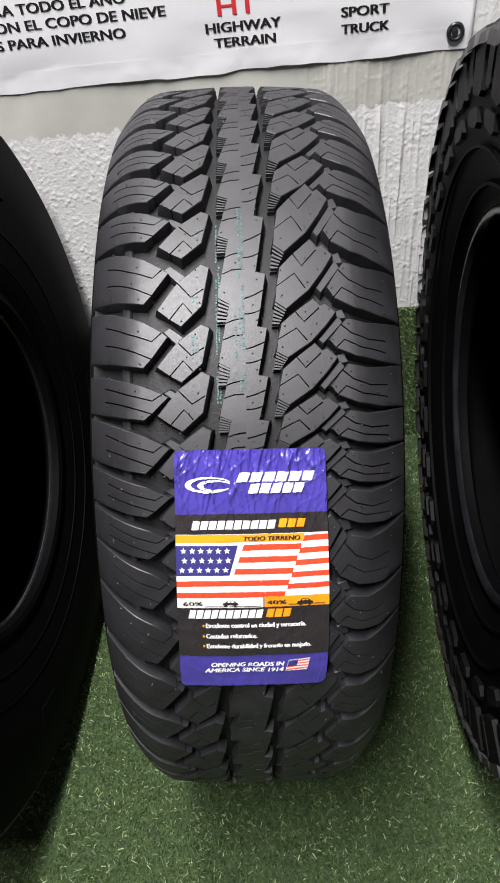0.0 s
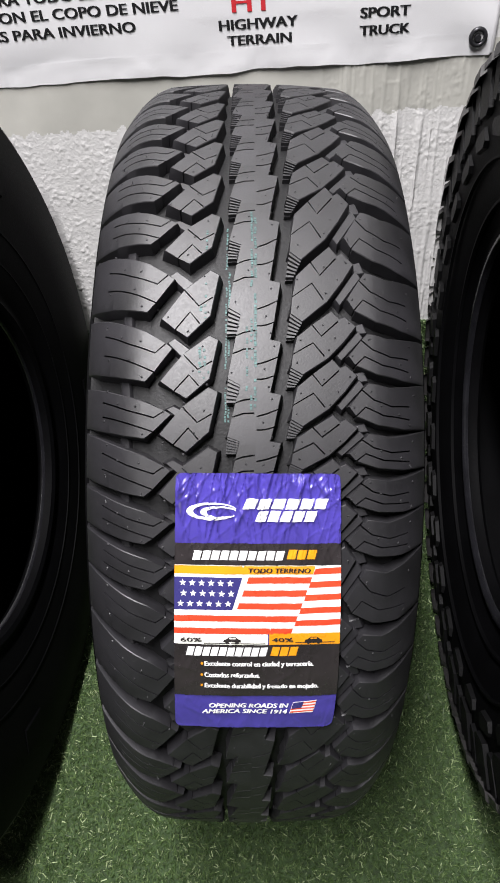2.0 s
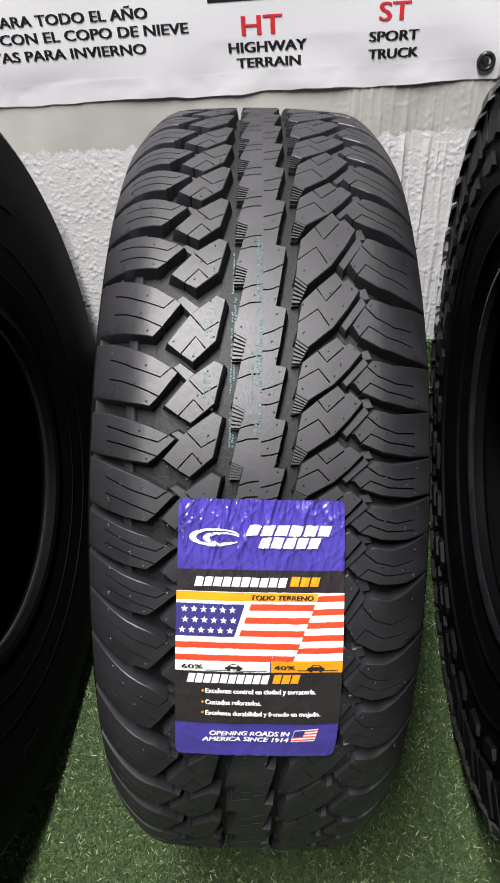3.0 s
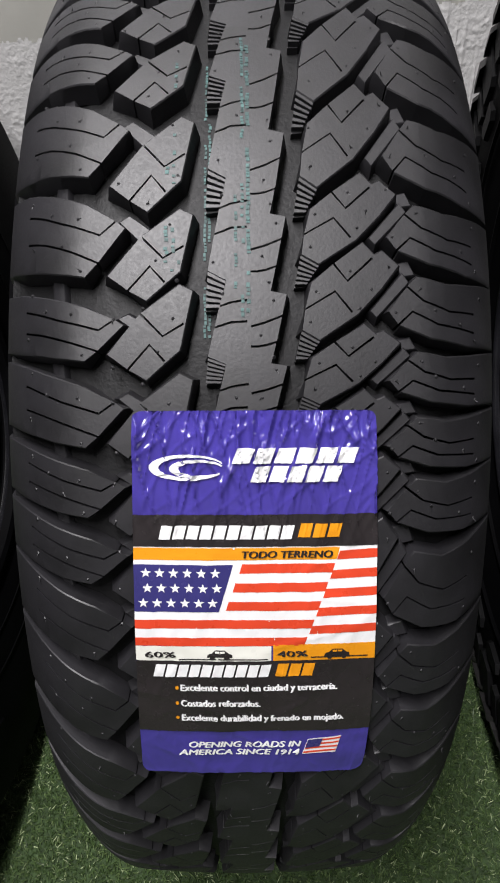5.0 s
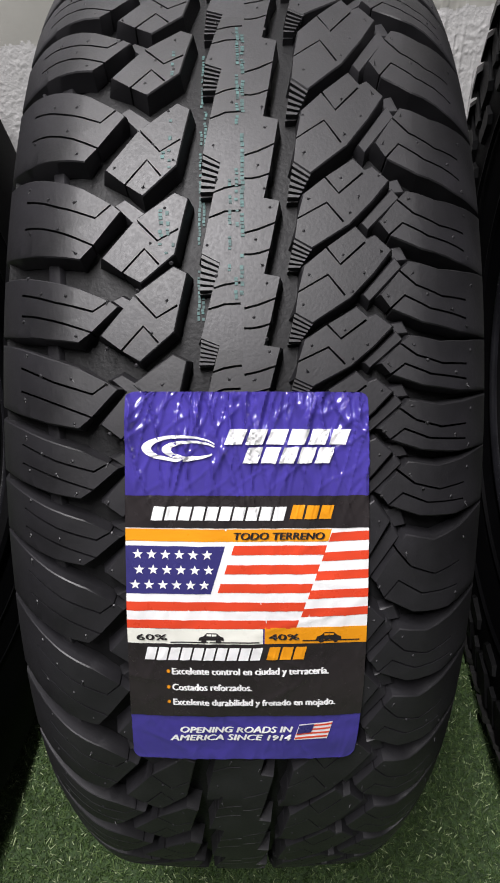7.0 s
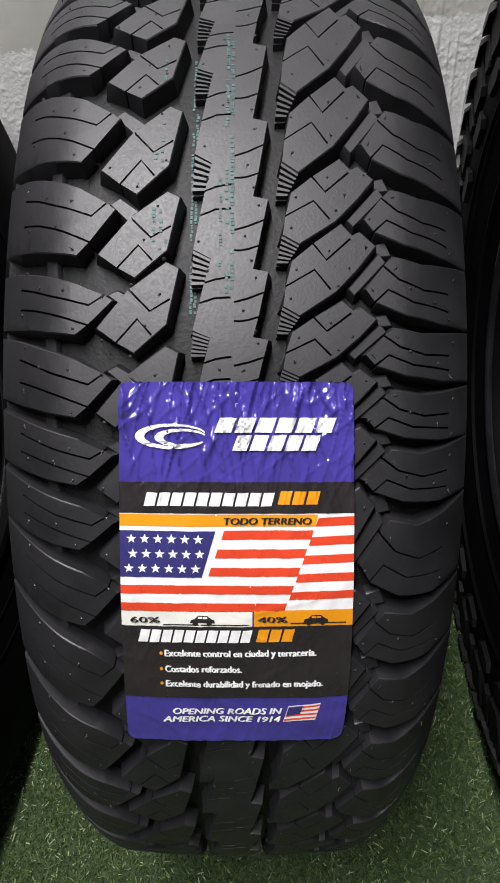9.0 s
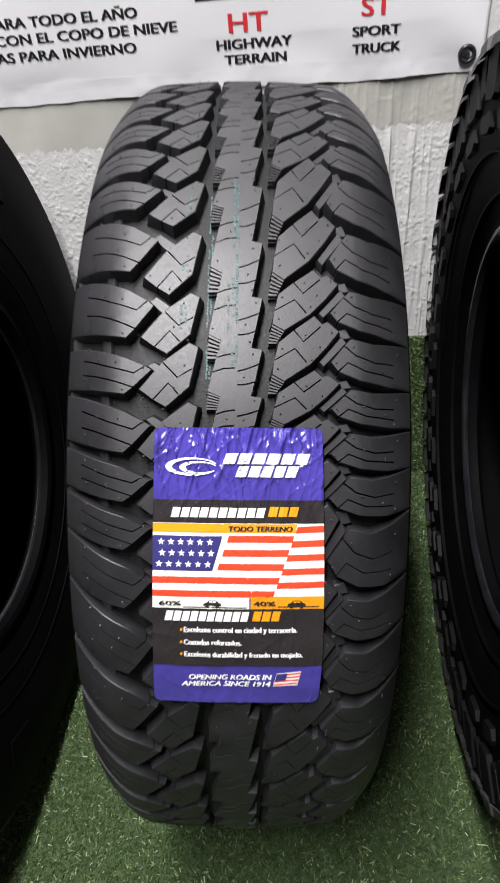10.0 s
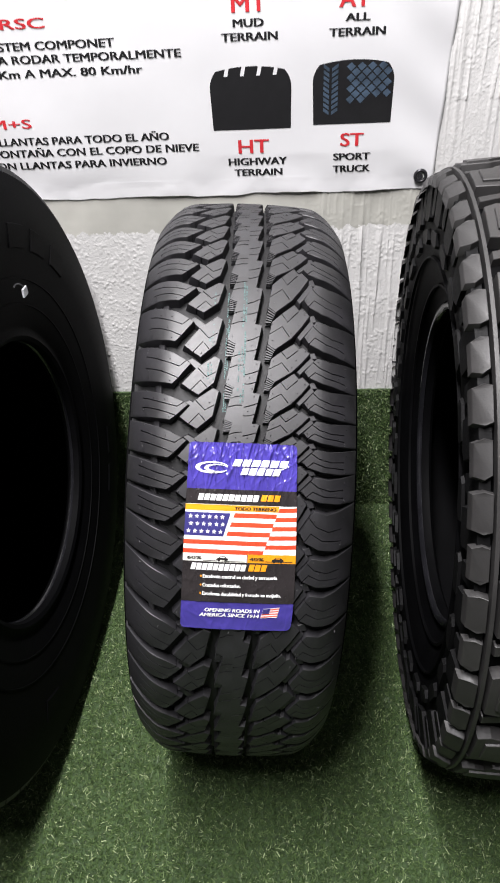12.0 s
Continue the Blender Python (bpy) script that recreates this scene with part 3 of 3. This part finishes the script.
# ---- sticker on the tread ----
S_LO, S_HI = 15.65, 42.75
PRINT_ROWS = ((0, 0), (0.300, 0.237), (0.385, 0.314), (0.645, 0.570), (0.690, 0.614), (0.868, 0.837), (1, 1))


def ridge(x, y, z):
    return max(0.0, 1 - 5.5 * abs(noise.noise((x, y, z)))) ** 1.5


def on_sticker(x, y, off=0.0):
    """x across 0 to 1, y down 0 to 1, in the rows of the print."""
    for (a0, b0), (a1, b1) in zip(PRINT_ROWS, PRINT_ROWS[1:]):
        if y <= a1 or a1 == 1:
            y = b0 + (b1 - b0) * (y - a0) / (a1 - a0)
            break
    u = (-0.0537 - 0.0042 * y) * (1 - x) + (0.0493 + 0.0055 * y - 0.0035 * y ** 6) * x
    a = radians(S_HI - (S_HI - S_LO) * y)
    top = min(1, max(0, 1.25 - y / 0.26))
    warp = 0.5 * noise.noise((x * 4, y * 5, 8))
    crease = 0.0021 * ridge(x * 6 + y * 2 + warp, y * 3.0, 0.5) + 0.0019 * ridge(x * 13 - y * 4 + 2 * warp, y * 4 + warp, 3.1)
    crease += 0.0011 * ridge(x * 22 + y * 10, y * 7, 4.4) + 0.0007 * ridge(x * 10 + y * 16, y * 9, 9.3) + 0.0004 * abs(noise.noise((x * 14, y * 12, 6)))
    fold = 0.0005 * noise.noise((x * 3, y * 7, 2)) + 0.0003 * ridge(x * 2 + y, y * 9, 5)
    h = 0.0013 + crease * (0.12 + top) + fold + off
    return on_tread(u, a, h)


def build_sticker(tyre):
    sheet = None

    def patch(name, corners, mat, off, parent, label="", nx=30, ny=20):
        """A printed area with straight sides: corners from the upper left, clockwise."""
        a, b, c, d = [Vector(p) for p in corners]
        bm = bmesh.new()
        grid(bm, steps(0, 1, nx), steps(0, 1, ny), lambda u, v: on_sticker(*(a.lerp(b, u).lerp(d.lerp(c, u), v)), off))
        return part(name, bm, mat, parent, label, smooth=60)

    def rect(name, x0, x1, y0, y1, mat, off, parent, label="", nx=30, ny=20):
        return patch(name, [(x0, y0), (x1, y0), (x1, y1), (x0, y1)], mat, off, parent, label, nx, ny)

    def words(text, x0, x1, y, cap, mat, bold=0.02, shear=0.0, parent=None):
        verts, faces = fit_text(text, x0, x1, cap, 0.0, shear)
        bm = bmesh.new()
        for k, dx in enumerate((-0.0022, 0.0, 0.0022)):
            flat(bm, verts, faces, lambda a, b: on_sticker(a + dx, y - b, 0.0009 + 0.0001 * k))
        part("lettering", bm, mat, parent)

    bm = bmesh.new()

    def rounded(u, v):
        e = min(v, 1 - v)
        inset = 0.040 * (1 - math.sqrt(max(0, 1 - ((0.022 - e) / 0.022) ** 2))) if e < 0.022 else 0
        return on_sticker(inset + (1 - 2 * inset) * u, v)
    grid(bm, steps(0, 1, 150), [0, 0.001, 0.003, 0.006, 0.010, 0.015, *steps(0.022, 0.978, 210), 0.985, 0.990, 0.994, 0.997, 0.999, 1], rounded)
    sheet = part("sticker", bm, ST_BLUE, tyre, "creased glossy paper sticker printed with stripes and stars", smooth=60)
    rect("dark_band", 0, 1, 0.300, 0.385, ST_DARK, 0.0006, sheet, nx=150, ny=24)
    rect("dark_band", 0, 1, 0.690, 0.868, ST_DARK, 0.0005, sheet, nx=110, ny=50)
    rect("flag_field", 0, 1, 0.385, 0.645, ST_WHITE, 0.0003, sheet, nx=90, ny=50)
    patch("orange_band", [(0, 0.388), (0.845, 0.388), (0.832, 0.418), (0, 0.418)], ST_ORANGE, 0.0005, sheet)
    rect("blue_canton_base", 0, 0.30, 0.430, 0.553, ST_NAVY, 0.0005, sheet)
    patch("blue_canton", [(0.30, 0.430), (0.408, 0.430), (0.348, 0.553), (0.30, 0.553)], ST_NAVY, 0.0005, sheet, nx=8)
    for i in range(5):  # stripes beside and below the stars
        y = 0.428 + 0.0487 * i
        x0 = 0.0 if i >= 3 else 0.445 - 0.028 * i
        x1 = 0.826 - 0.028 * i
        patch("red_stripe", [(x0, y), (x1, y), (x1 - 0.012, y + 0.0235), (x0 - (0.012 if i < 3 else 0), y + 0.0235)], ST_RED, 0.0005, sheet, ny=4)
    for i in range(5):  # the offset fly end
        y = 0.393 + 0.0487 * i
        x0 = 0.845 - 0.028 * i
        patch("red_stripe", [(x0, y + 0.004), (1, y), (1, y + 0.0225), (x0 - 0.012, y + 0.0265)], ST_RED, 0.0005, sheet, nx=12, ny=4)
    for row in range(3):
        for col in range(6):
            cx, cy = 0.050 + 0.057 * col + (0.012 if row == 1 else 0) - 0.006 * row, 0.451 + 0.039 * row
            bm = bmesh.new()
            pts = []
            for k in range(10):
                r = 1.0 if k % 2 == 0 else 0.42
                a = math.pi / 2 + k * math.pi / 5
                pts.append((cx + 0.0225 * r * math.cos(a), cy - 0.0135 * r * math.sin(a)))
            mid = bm.verts.new(on_sticker(cx, cy, 0.0008))
            vs = [bm.verts.new(on_sticker(*q, 0.0008)) for q in pts]
            for k in range(10):
                bm.faces.new((mid, vs[k], vs[(k + 1) % 10]))
            part("star", bm, ST_WHITE, sheet)
    rect("cream_box", 0.0, 0.565, 0.647, 0.690, ST_CREAM, 0.0005, sheet)
    rect("orange_box", 0.572, 1.0, 0.643, 0.690, ST_ORANGE, 0.0005, sheet)
    words("60%", 0.04, 0.165, 0.679, 0.017, ST_DARK, 0.03, parent=sheet)
    words("40%", 0.59, 0.715, 0.677, 0.017, ST_DARK, 0.03, parent=sheet)
    words("TODO TERRENO", 0.445, 0.815, 0.412, 0.017, ST_DARK, 0.03, 0.15, sheet)
    for x0, x1, y in ((0.18, 0.55, 0.6825), (0.73, 0.97, 0.679)):
        rect("road_line", x0, x1, y, y + 0.0035, ST_DARK, 0.0008, sheet, nx=8, ny=1)
    for x in (0.295, 0.785):  # small car drawings
        bm = bmesh.new()
        car = [(0, 0), (0.006, -0.010), (0.022, -0.013), (0.036, -0.022), (0.076, -0.022), (0.094, -0.012), (0.106, -0.009), (0.108, 0)]
        mid = bm.verts.new(on_sticker(x + 0.055, 0.676, 0.0008))
        vs = [bm.verts.new(on_sticker(x + a, 0.679 + b, 0.0008)) for a, b in car]
        for k in range(len(vs)):
            bm.faces.new((mid, vs[k], vs[(k + 1) % len(vs)]))
        for wx in (0.024, 0.084):
            ring = [bm.verts.new(on_sticker(x + wx + 0.011 * math.cos(t), 0.680 + 0.0065 * math.sin(t), 0.0009)) for t in steps(0, 6.283, 10)[:-1]]
            bm.faces.new(ring)
        part("car_drawing", bm, ST_DARK, sheet)
        bm = bmesh.new()
        for w0, w1 in ((0.036, 0.054), (0.057, 0.076)):
            grid(bm, (x + w0, x + w1), (0.6595, 0.665), lambda a, b: on_sticker(a, b, 0.001))
        part("car_window", bm, ST_CREAM if x < 0.5 else ST_ORANGE, sheet)

    # brand marks as plain slanted bars
    def bars(n, x0, x1, y0, y1, mat, slant, gap=0.16):
        w = (x1 - x0) / n
        for i in range(n):
            bm = bmesh.new()
            a, b = x0 + i * w, x0 + (i + 1 - gap) * w
            grid(bm, steps(0, 1, 6), steps(y0, y1, 6), lambda k, y: on_sticker(a + (b - a) * k + slant * (y1 - y) / (y1 - y0), y, 0.0010))
            part("brand_bar", bm, mat, sheet)

    bars(6, 0.405, 0.915, 0.106, 0.150, ST_WHITE, 0.024)
    bars(5, 0.480, 0.845, 0.158, 0.204, ST_WHITE, 0.024)
    bars(10, 0.105, 0.655, 0.328, 0.364, ST_WHITE, 0.014)
    bars(3, 0.672, 0.850, 0.324, 0.360, ST_ORANGE, 0.014)
    bars(10, 0.070, 0.560, 0.697, 0.726, ST_WHITE, 0.014)
    bars(3, 0.580, 0.745, 0.696, 0.725, ST_ORANGE, 0.014)
    # oval mark: two crescents
    for cx, cy, ra, rb, shift in ((0.222, 0.162, 0.155, 0.038, 0.018), (0.262, 0.166, 0.112, 0.027, 0.016)):
        bm = bmesh.new()
        n = 36
        outer, inner = [], []
        for t in steps(0.35, 2 * math.pi - 0.55, n):
            outer.append(bm.verts.new(on_sticker(cx + ra * math.cos(t), cy - rb * math.sin(t), 0.0008)))
            inner.append(bm.verts.new(on_sticker(cx + shift + (ra - 0.022) * math.cos(t), cy - (rb - 0.008) * math.sin(t), 0.0008)))
        for k in range(n):
            bm.faces.new((outer[k], outer[k + 1], inner[k + 1], inner[k]))
        part("brand_oval", bm, ST_WHITE, sheet)
    words("Excelente control en ciudad y terracería.", 0.185, 0.845, 0.760, 0.0160, ST_WHITE, 0.022, parent=sheet)
    words("Costados reforzados.", 0.185, 0.520, 0.799, 0.0160, ST_WHITE, 0.022, parent=sheet)
    words("Excelente durabilidad y frenado en mojado.", 0.187, 0.880, 0.837, 0.0160, ST_WHITE, 0.022, parent=sheet)
    for y in (0.753, 0.792, 0.830):
        bm = bmesh.new()
        bm.faces.new([bm.verts.new(on_sticker(0.168 + 0.0075 * math.cos(t), y + 0.0045 * math.sin(t), 0.0008)) for t in steps(0, 6.283, 12)[:-1]])
        part("bullet", bm, ST_ORANGE, sheet)
    words("OPENING ROADS IN", 0.215, 0.705, 0.913, 0.0165, ST_WHITE, 0.03, 0.2, sheet)
    words("AMERICA SINCE 1914", 0.170, 0.700, 0.936, 0.0165, ST_WHITE, 0.03, 0.2, sheet)
    patch("small_flag", [(0.735, 0.893), (0.880, 0.885), (0.862, 0.933), (0.715, 0.937)], ST_WHITE, 0.0006, sheet, nx=6, ny=6)
    for i in range(4):
        patch("small_stripe", [(0.735 - 0.005 * i, 0.896 + 0.011 * i), (0.878 - 0.005 * i, 0.888 + 0.0115 * i), (0.876 - 0.005 * i, 0.893 + 0.0115 * i), (0.733 - 0.005 * i, 0.901 + 0.011 * i)], ST_RED, 0.0008, sheet, nx=6, ny=1)
    patch("small_canton", [(0.735, 0.894), (0.800, 0.890), (0.788, 0.914), (0.726, 0.918)], ST_NAVY, 0.001, sheet, nx=4, ny=2)


build_tyre()


# ---- neighbours ----
def on_wide(u, a, h, R):
    r = R - 0.35 * u * u - (16 * (abs(u) - 0.128) ** 2 if abs(u) > 0.128 else 0) + h
    return (u, -r * math.cos(a), r * math.sin(a))


def hollow(parent, R, half, bead, depth, drop_at, inset=0.016, dish=0.0):
    prof = [(u, drop_at(u, 0, -depth, R)) for u in steps(-half + 0.012, half - 0.012, 14)]
    prof = [(u, math.hypot(p[1], p[2])) for u, p in prof]
    wall = [(half - 0.002, R - 0.060), (half, R - 0.090), (half - 0.001, R - 0.110), (half - 0.006, R - 0.140), (half - 0.013, bead + 0.030), (half - 0.018, bead + 0.022), (half - 0.0185, bead + 0.013),
            (half - 0.014, bead + 0.007), (half - 0.017, bead + 0.001), (half - 0.034, bead - 0.001), (half - 0.040, bead + 0.006), (half - 0.030, bead + 0.030), (half - 0.018, R - 0.125), (half - 0.016, R - 0.085), (half - 0.03, R - 0.045), (half - 0.07, R - 0.03)]
    wall = [(u - dish * min(1, max(0, (R - 0.10 - r) / (R - 0.10 - bead))), r) for u, r in wall]
    bm = bmesh.new()
    lathe(bm, prof + wall + [(-u, r) for u, r in reversed(wall)])
    part("carcass", bm, SIDEWALL_SHADED, parent, smooth=50)
    for s in (-1, 1):
        bm = bmesh.new()
        u = s * (half - inset - dish)
        lathe(bm, [(u - 0.004 * s, bead - 0.002), (u + 0.003 * s, bead + 0.001), (u + 0.004 * s, bead + 0.006), (u + 0.001 * s, bead + 0.011), (u - 0.004 * s, bead + 0.012)])
        part("bead", bm, LINER, parent, "glossy moulded bead", smooth=70)


def build_mud_tyre(at):
    R, half = 0.4226, 0.142
    tyre = new("mud_tyre")
    tyre.matrix_world = at
    tagged(tyre, "black mud-terrain tyre with coarse open lugs, standing on turf", "tyre", group="row of display tyres")
    hollow(tyre, R, half, 0.2286, 0.014, on_wide, dish=0.016)
    n = 26
    step = 360 / n
    lug = [
        ("shoulder_lug", [(-149, 0.08), (-149, 0.42), (-139, 0.45), (-131.5, 0.43), (-131.5, 0.08), (-139, 0.05)], [], 0, 0.004),
        ("shoulder_lug", [(-148, 0.58), (-148, 0.90), (-139, 0.94), (-132, 0.92), (-132, 0.60), (-139, 0.55)], [], 0, 0.007),
        ("tread_lug", [(-122, 0.06), (-121, 0.58), (-108, 0.63), (-97, 0.60), (-90, 0.72), (-56, 0.80), (-52, 0.52), (-60, 0.12), (-88, 0.02)], [], 0, 0.0),
        ("lug_panel", [(-113, 0.16), (-112, 0.50), (-72, 0.60), (-72, 0.24), (-88, 0.13)], [], 0, -0.0028),
        ("tread_lug", [(-40, 0.02), (-38, 0.44), (-6, 0.66), (2, 0.50), (-8, 0.24), (-22, 0.18), (-24, 0.0)], [], 0.25, 0.0),
        ("tread_lug", [(100, 0.14), (98, 0.60), (84, 0.66), (82, 0.78), (50, 0.86), (46, 0.60), (56, 0.52), (54, 0.20), (78, 0.06)], [], 0.5, 0.0),
        ("tread_lug", [(40, 0.02), (38, 0.44), (10, 0.66), (6, 0.50), (12, 0.24), (22, 0.18), (24, 0.0)], [], 0.75, 0.0),
        ("shoulder_lug", [(138, 0.08), (138, 0.44), (121, 0.47), (110, 0.40), (110, 0.14), (122, 0.05)], [], 0.5, 0.0),
        ("tie_lug", [(-121, 0.80), (-121, 0.92), (-70, 1.02), (-68, 0.96), (-96, 0.86)], [], 0, 0.006)]
    for name, outline, cuts, shift, low in lug:
        me = block_mesh(name, outline, cuts, step, 0.015 - max(0, low), MUD_RUBBER, R=R, mapper=lambda u, a, h, R_: on_wide(u, a, h - low, R_))
        for i in range(n):
            ob = link(name, me, tyre)
            ob.rotation_euler = (-radians((i + shift) * step), 0, 0)
    bm = bmesh.new()
    lathe(bm, [(-0.1300, R - 0.024), (-0.1293, R - 0.0090), (-0.1255, R - 0.0085), (-0.1248, R - 0.022)])
    part("thin_rib", bm, MUD_RUBBER, tyre, smooth=40)
    # biters on the upper side wall, coloured as lug rubber in shade
    me = None
    for s in (-1, 1):
        for kind, r0, r1, w in ((0, 0.345, 0.406, 0.30), (1, 0.352, 0.402, 0.14), (2, 0.316, 0.338, 0.34)):
            bm = bmesh.new()
            a0, a1 = -radians(step) * w, radians(step) * w
            outline = [(a0, r0 + 0.006), (a0 * 0.6, r0), (a1 * 0.8, r0 + 0.004), (a1, r1 - 0.006), (a1 * 0.7, r1), (a0 * 0.9, r1)]

            def at_wall(a, r, h):
                base = half + 0.001 - 0.02 * max(0, r - 0.33) - (r - 0.33) ** 2 * 0.6
                return (s * (base + h), -r * math.cos(a), r * math.sin(a))
            up = [bm.verts.new(at_wall(a * 0.85, r0 + (r - r0) * 0.9 + 0.002, 0.0045 - 0.001 * kind)) for a, r in outline]
            dn = [bm.verts.new(at_wall(a, r, -0.006)) for a, r in outline]
            bm.faces.new(up)
            for j in range(6):
                bm.faces.new((up[j], up[(j + 1) % 6], dn[(j + 1) % 6], dn[j]))
            me = mesh_of("side_biter", bm, BITER_SHADED)
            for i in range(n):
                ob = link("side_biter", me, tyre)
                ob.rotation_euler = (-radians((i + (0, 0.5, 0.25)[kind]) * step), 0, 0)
    for s in (-1, 1):
        ring_ridge(tyre, s * (half - 0.002), 0.300, 0.002, SIDEWALL_SHADED, "sidewall_ridge")
        ring_ridge(tyre, s * (half - 0.018), 0.262, 0.003, SIDEWALL_SHADED, "sidewall_ridge")


def build_left_tyre(at):
    R, half = 0.441, 0.125
    tyre = new("street_tyre")
    tyre.matrix_world = at
    tagged(tyre, "black road tyre with a smooth dark side wall on turf", "tyre", group="row of display tyres")
    hollow(tyre, R, half, 0.2040, 0.009, on_wide, 0.027)
    n = 60
    step = 360 / n
    for name, outline, cuts in (("shoulder_block", [(-108, 0.03), (-108, 0.97), (-74, 0.97), (-74, 0.03)], []), ("shoulder_block", [(108, 0.03), (108, 0.97), (74, 0.97), (74, 0.03)], []),
                                ("tread_block", [(-64, 0.10), (-64, 0.80), (-30, 0.98), (-30, 0.26)], []), ("tread_block", [(64, 0.10), (64, 0.80), (30, 0.98), (30, 0.26)], []),
                                ("rib_segment", [(-20, 0.0), (-20, 0.97), (20, 0.97), (20, 0.0)], [])):
        me = block_mesh(name, outline, cuts, step, 0.010, RUBBER, lines=3, R=R, mapper=on_wide, draft=0.4)
        for i in range(n):
            ob = link(name, me, tyre)
            ob.rotation_euler = (-radians(i * step), 0, 0)
    for r in (0.380, 0.290, 0.255):
        ring_ridge(tyre, half - 0.001 - 0.11 * abs(r - 0.345), r, 0.0016, SIDEWALL_SHADED, "sidewall_ridge")
    # raised marks on the side wall that cannot be read: plain bars
    for k, (mid, w) in enumerate(((76, 9), (64, 3), (59, 3), (52, 7), (112, 8), (124, 8), (136, 8), (205, 9), (218, 9), (300, 8))):
        bm = bmesh.new()
        rows = []
        for a in steps(radians(mid - w / 2), radians(mid + w / 2), 6):
            rows.append([bm.verts.new((half + x, -r * math.cos(a), r * math.sin(a))) for x, r in ((-0.004, 0.326), (0.0007, 0.330), (0.0007, 0.360), (-0.004, 0.364))])
        for a, b in zip(rows, rows[1:]):
            for j in range(3):
                bm.faces.new((a[j], a[j + 1], b[j + 1], b[j]))
        bm.faces.new(rows[0])
        bm.faces.new(rows[-1])
        part("raised_mark", bm, SIDEWALL_SHADED, tyre, smooth=40)


def build_tag():
    """A pale paper tag on a bent wire, hooked on the bead of the dark tyre."""
    tag = new("paper_tag")
    tagged(tag, "small pale paper tag on a bent wire by the dark tyre", "tag")
    bm = bmesh.new()
    box(bm, -0.0015, 0.0015, -0.008, 0.008, -0.006, 0.006, 0.0006)
    part("card", bm, TAG_WHITE, tag)
    cu = bpy.data.curves.new("wire", "CURVE")
    cu.dimensions, cu.bevel_depth, cu.bevel_resolution = "3D", 0.0009, 2
    sp = cu.splines.new("POLY")
    sp.points.add(7)
    for i, p in enumerate(sp.points):
        k = i / 7
        p.co = (-0.001, 0.006 - 0.035 * k, 0.003 + 0.016 * math.sin(k * 1.9), 1)
    wire = link("wire", cu, tag, "thin grey wire")
    wire.data.materials.append(BRASS)
    tag.matrix_world = pose(TAG_AT[0], TAG_AT[1], TAG_AT[2])


TAG_AT = (-0.2865, 0.036, 0.695)
build_tag()
build_mud_tyre(pose(0.409, -0.005, 0.4232, 0, -0.7, -2.8))
build_left_tyre(pose(-0.415, -0.060, 0.4405, 0, -0.8, -0.8))


# ---- ceiling tube ----
def build_tube(x, y):
    fitting = new("tube_light")
    fitting.location = (x, y, 2.66)
    tagged(fitting, "white ceiling fitting with a glowing fluorescent tube", "ceiling light")
    half = TUBE_LONG / 2
    bm = bmesh.new()
    box(bm, -0.06, 0.06, -half - 0.02, half + 0.02, 0.0, 0.04, 0.006)
    part("housing", bm, CEIL, fitting)
    bm = bmesh.new()
    bmesh.ops.create_cone(bm, cap_ends=True, segments=16, radius1=0.013, radius2=0.013, depth=TUBE_LONG, matrix=pose(0, 0, -0.02, 90))
    part("tube", bm, GLOW, fitting, smooth=40)
    for end in (-1, 1):
        bm = bmesh.new()
        box(bm, -0.018, 0.018, end * (half + 0.006) - 0.006, end * (half + 0.006) + 0.006, -0.036, 0.001, 0.003)
        part("lamp_holder", bm, CEIL, fitting)


build_tube(*TUBE_AT)
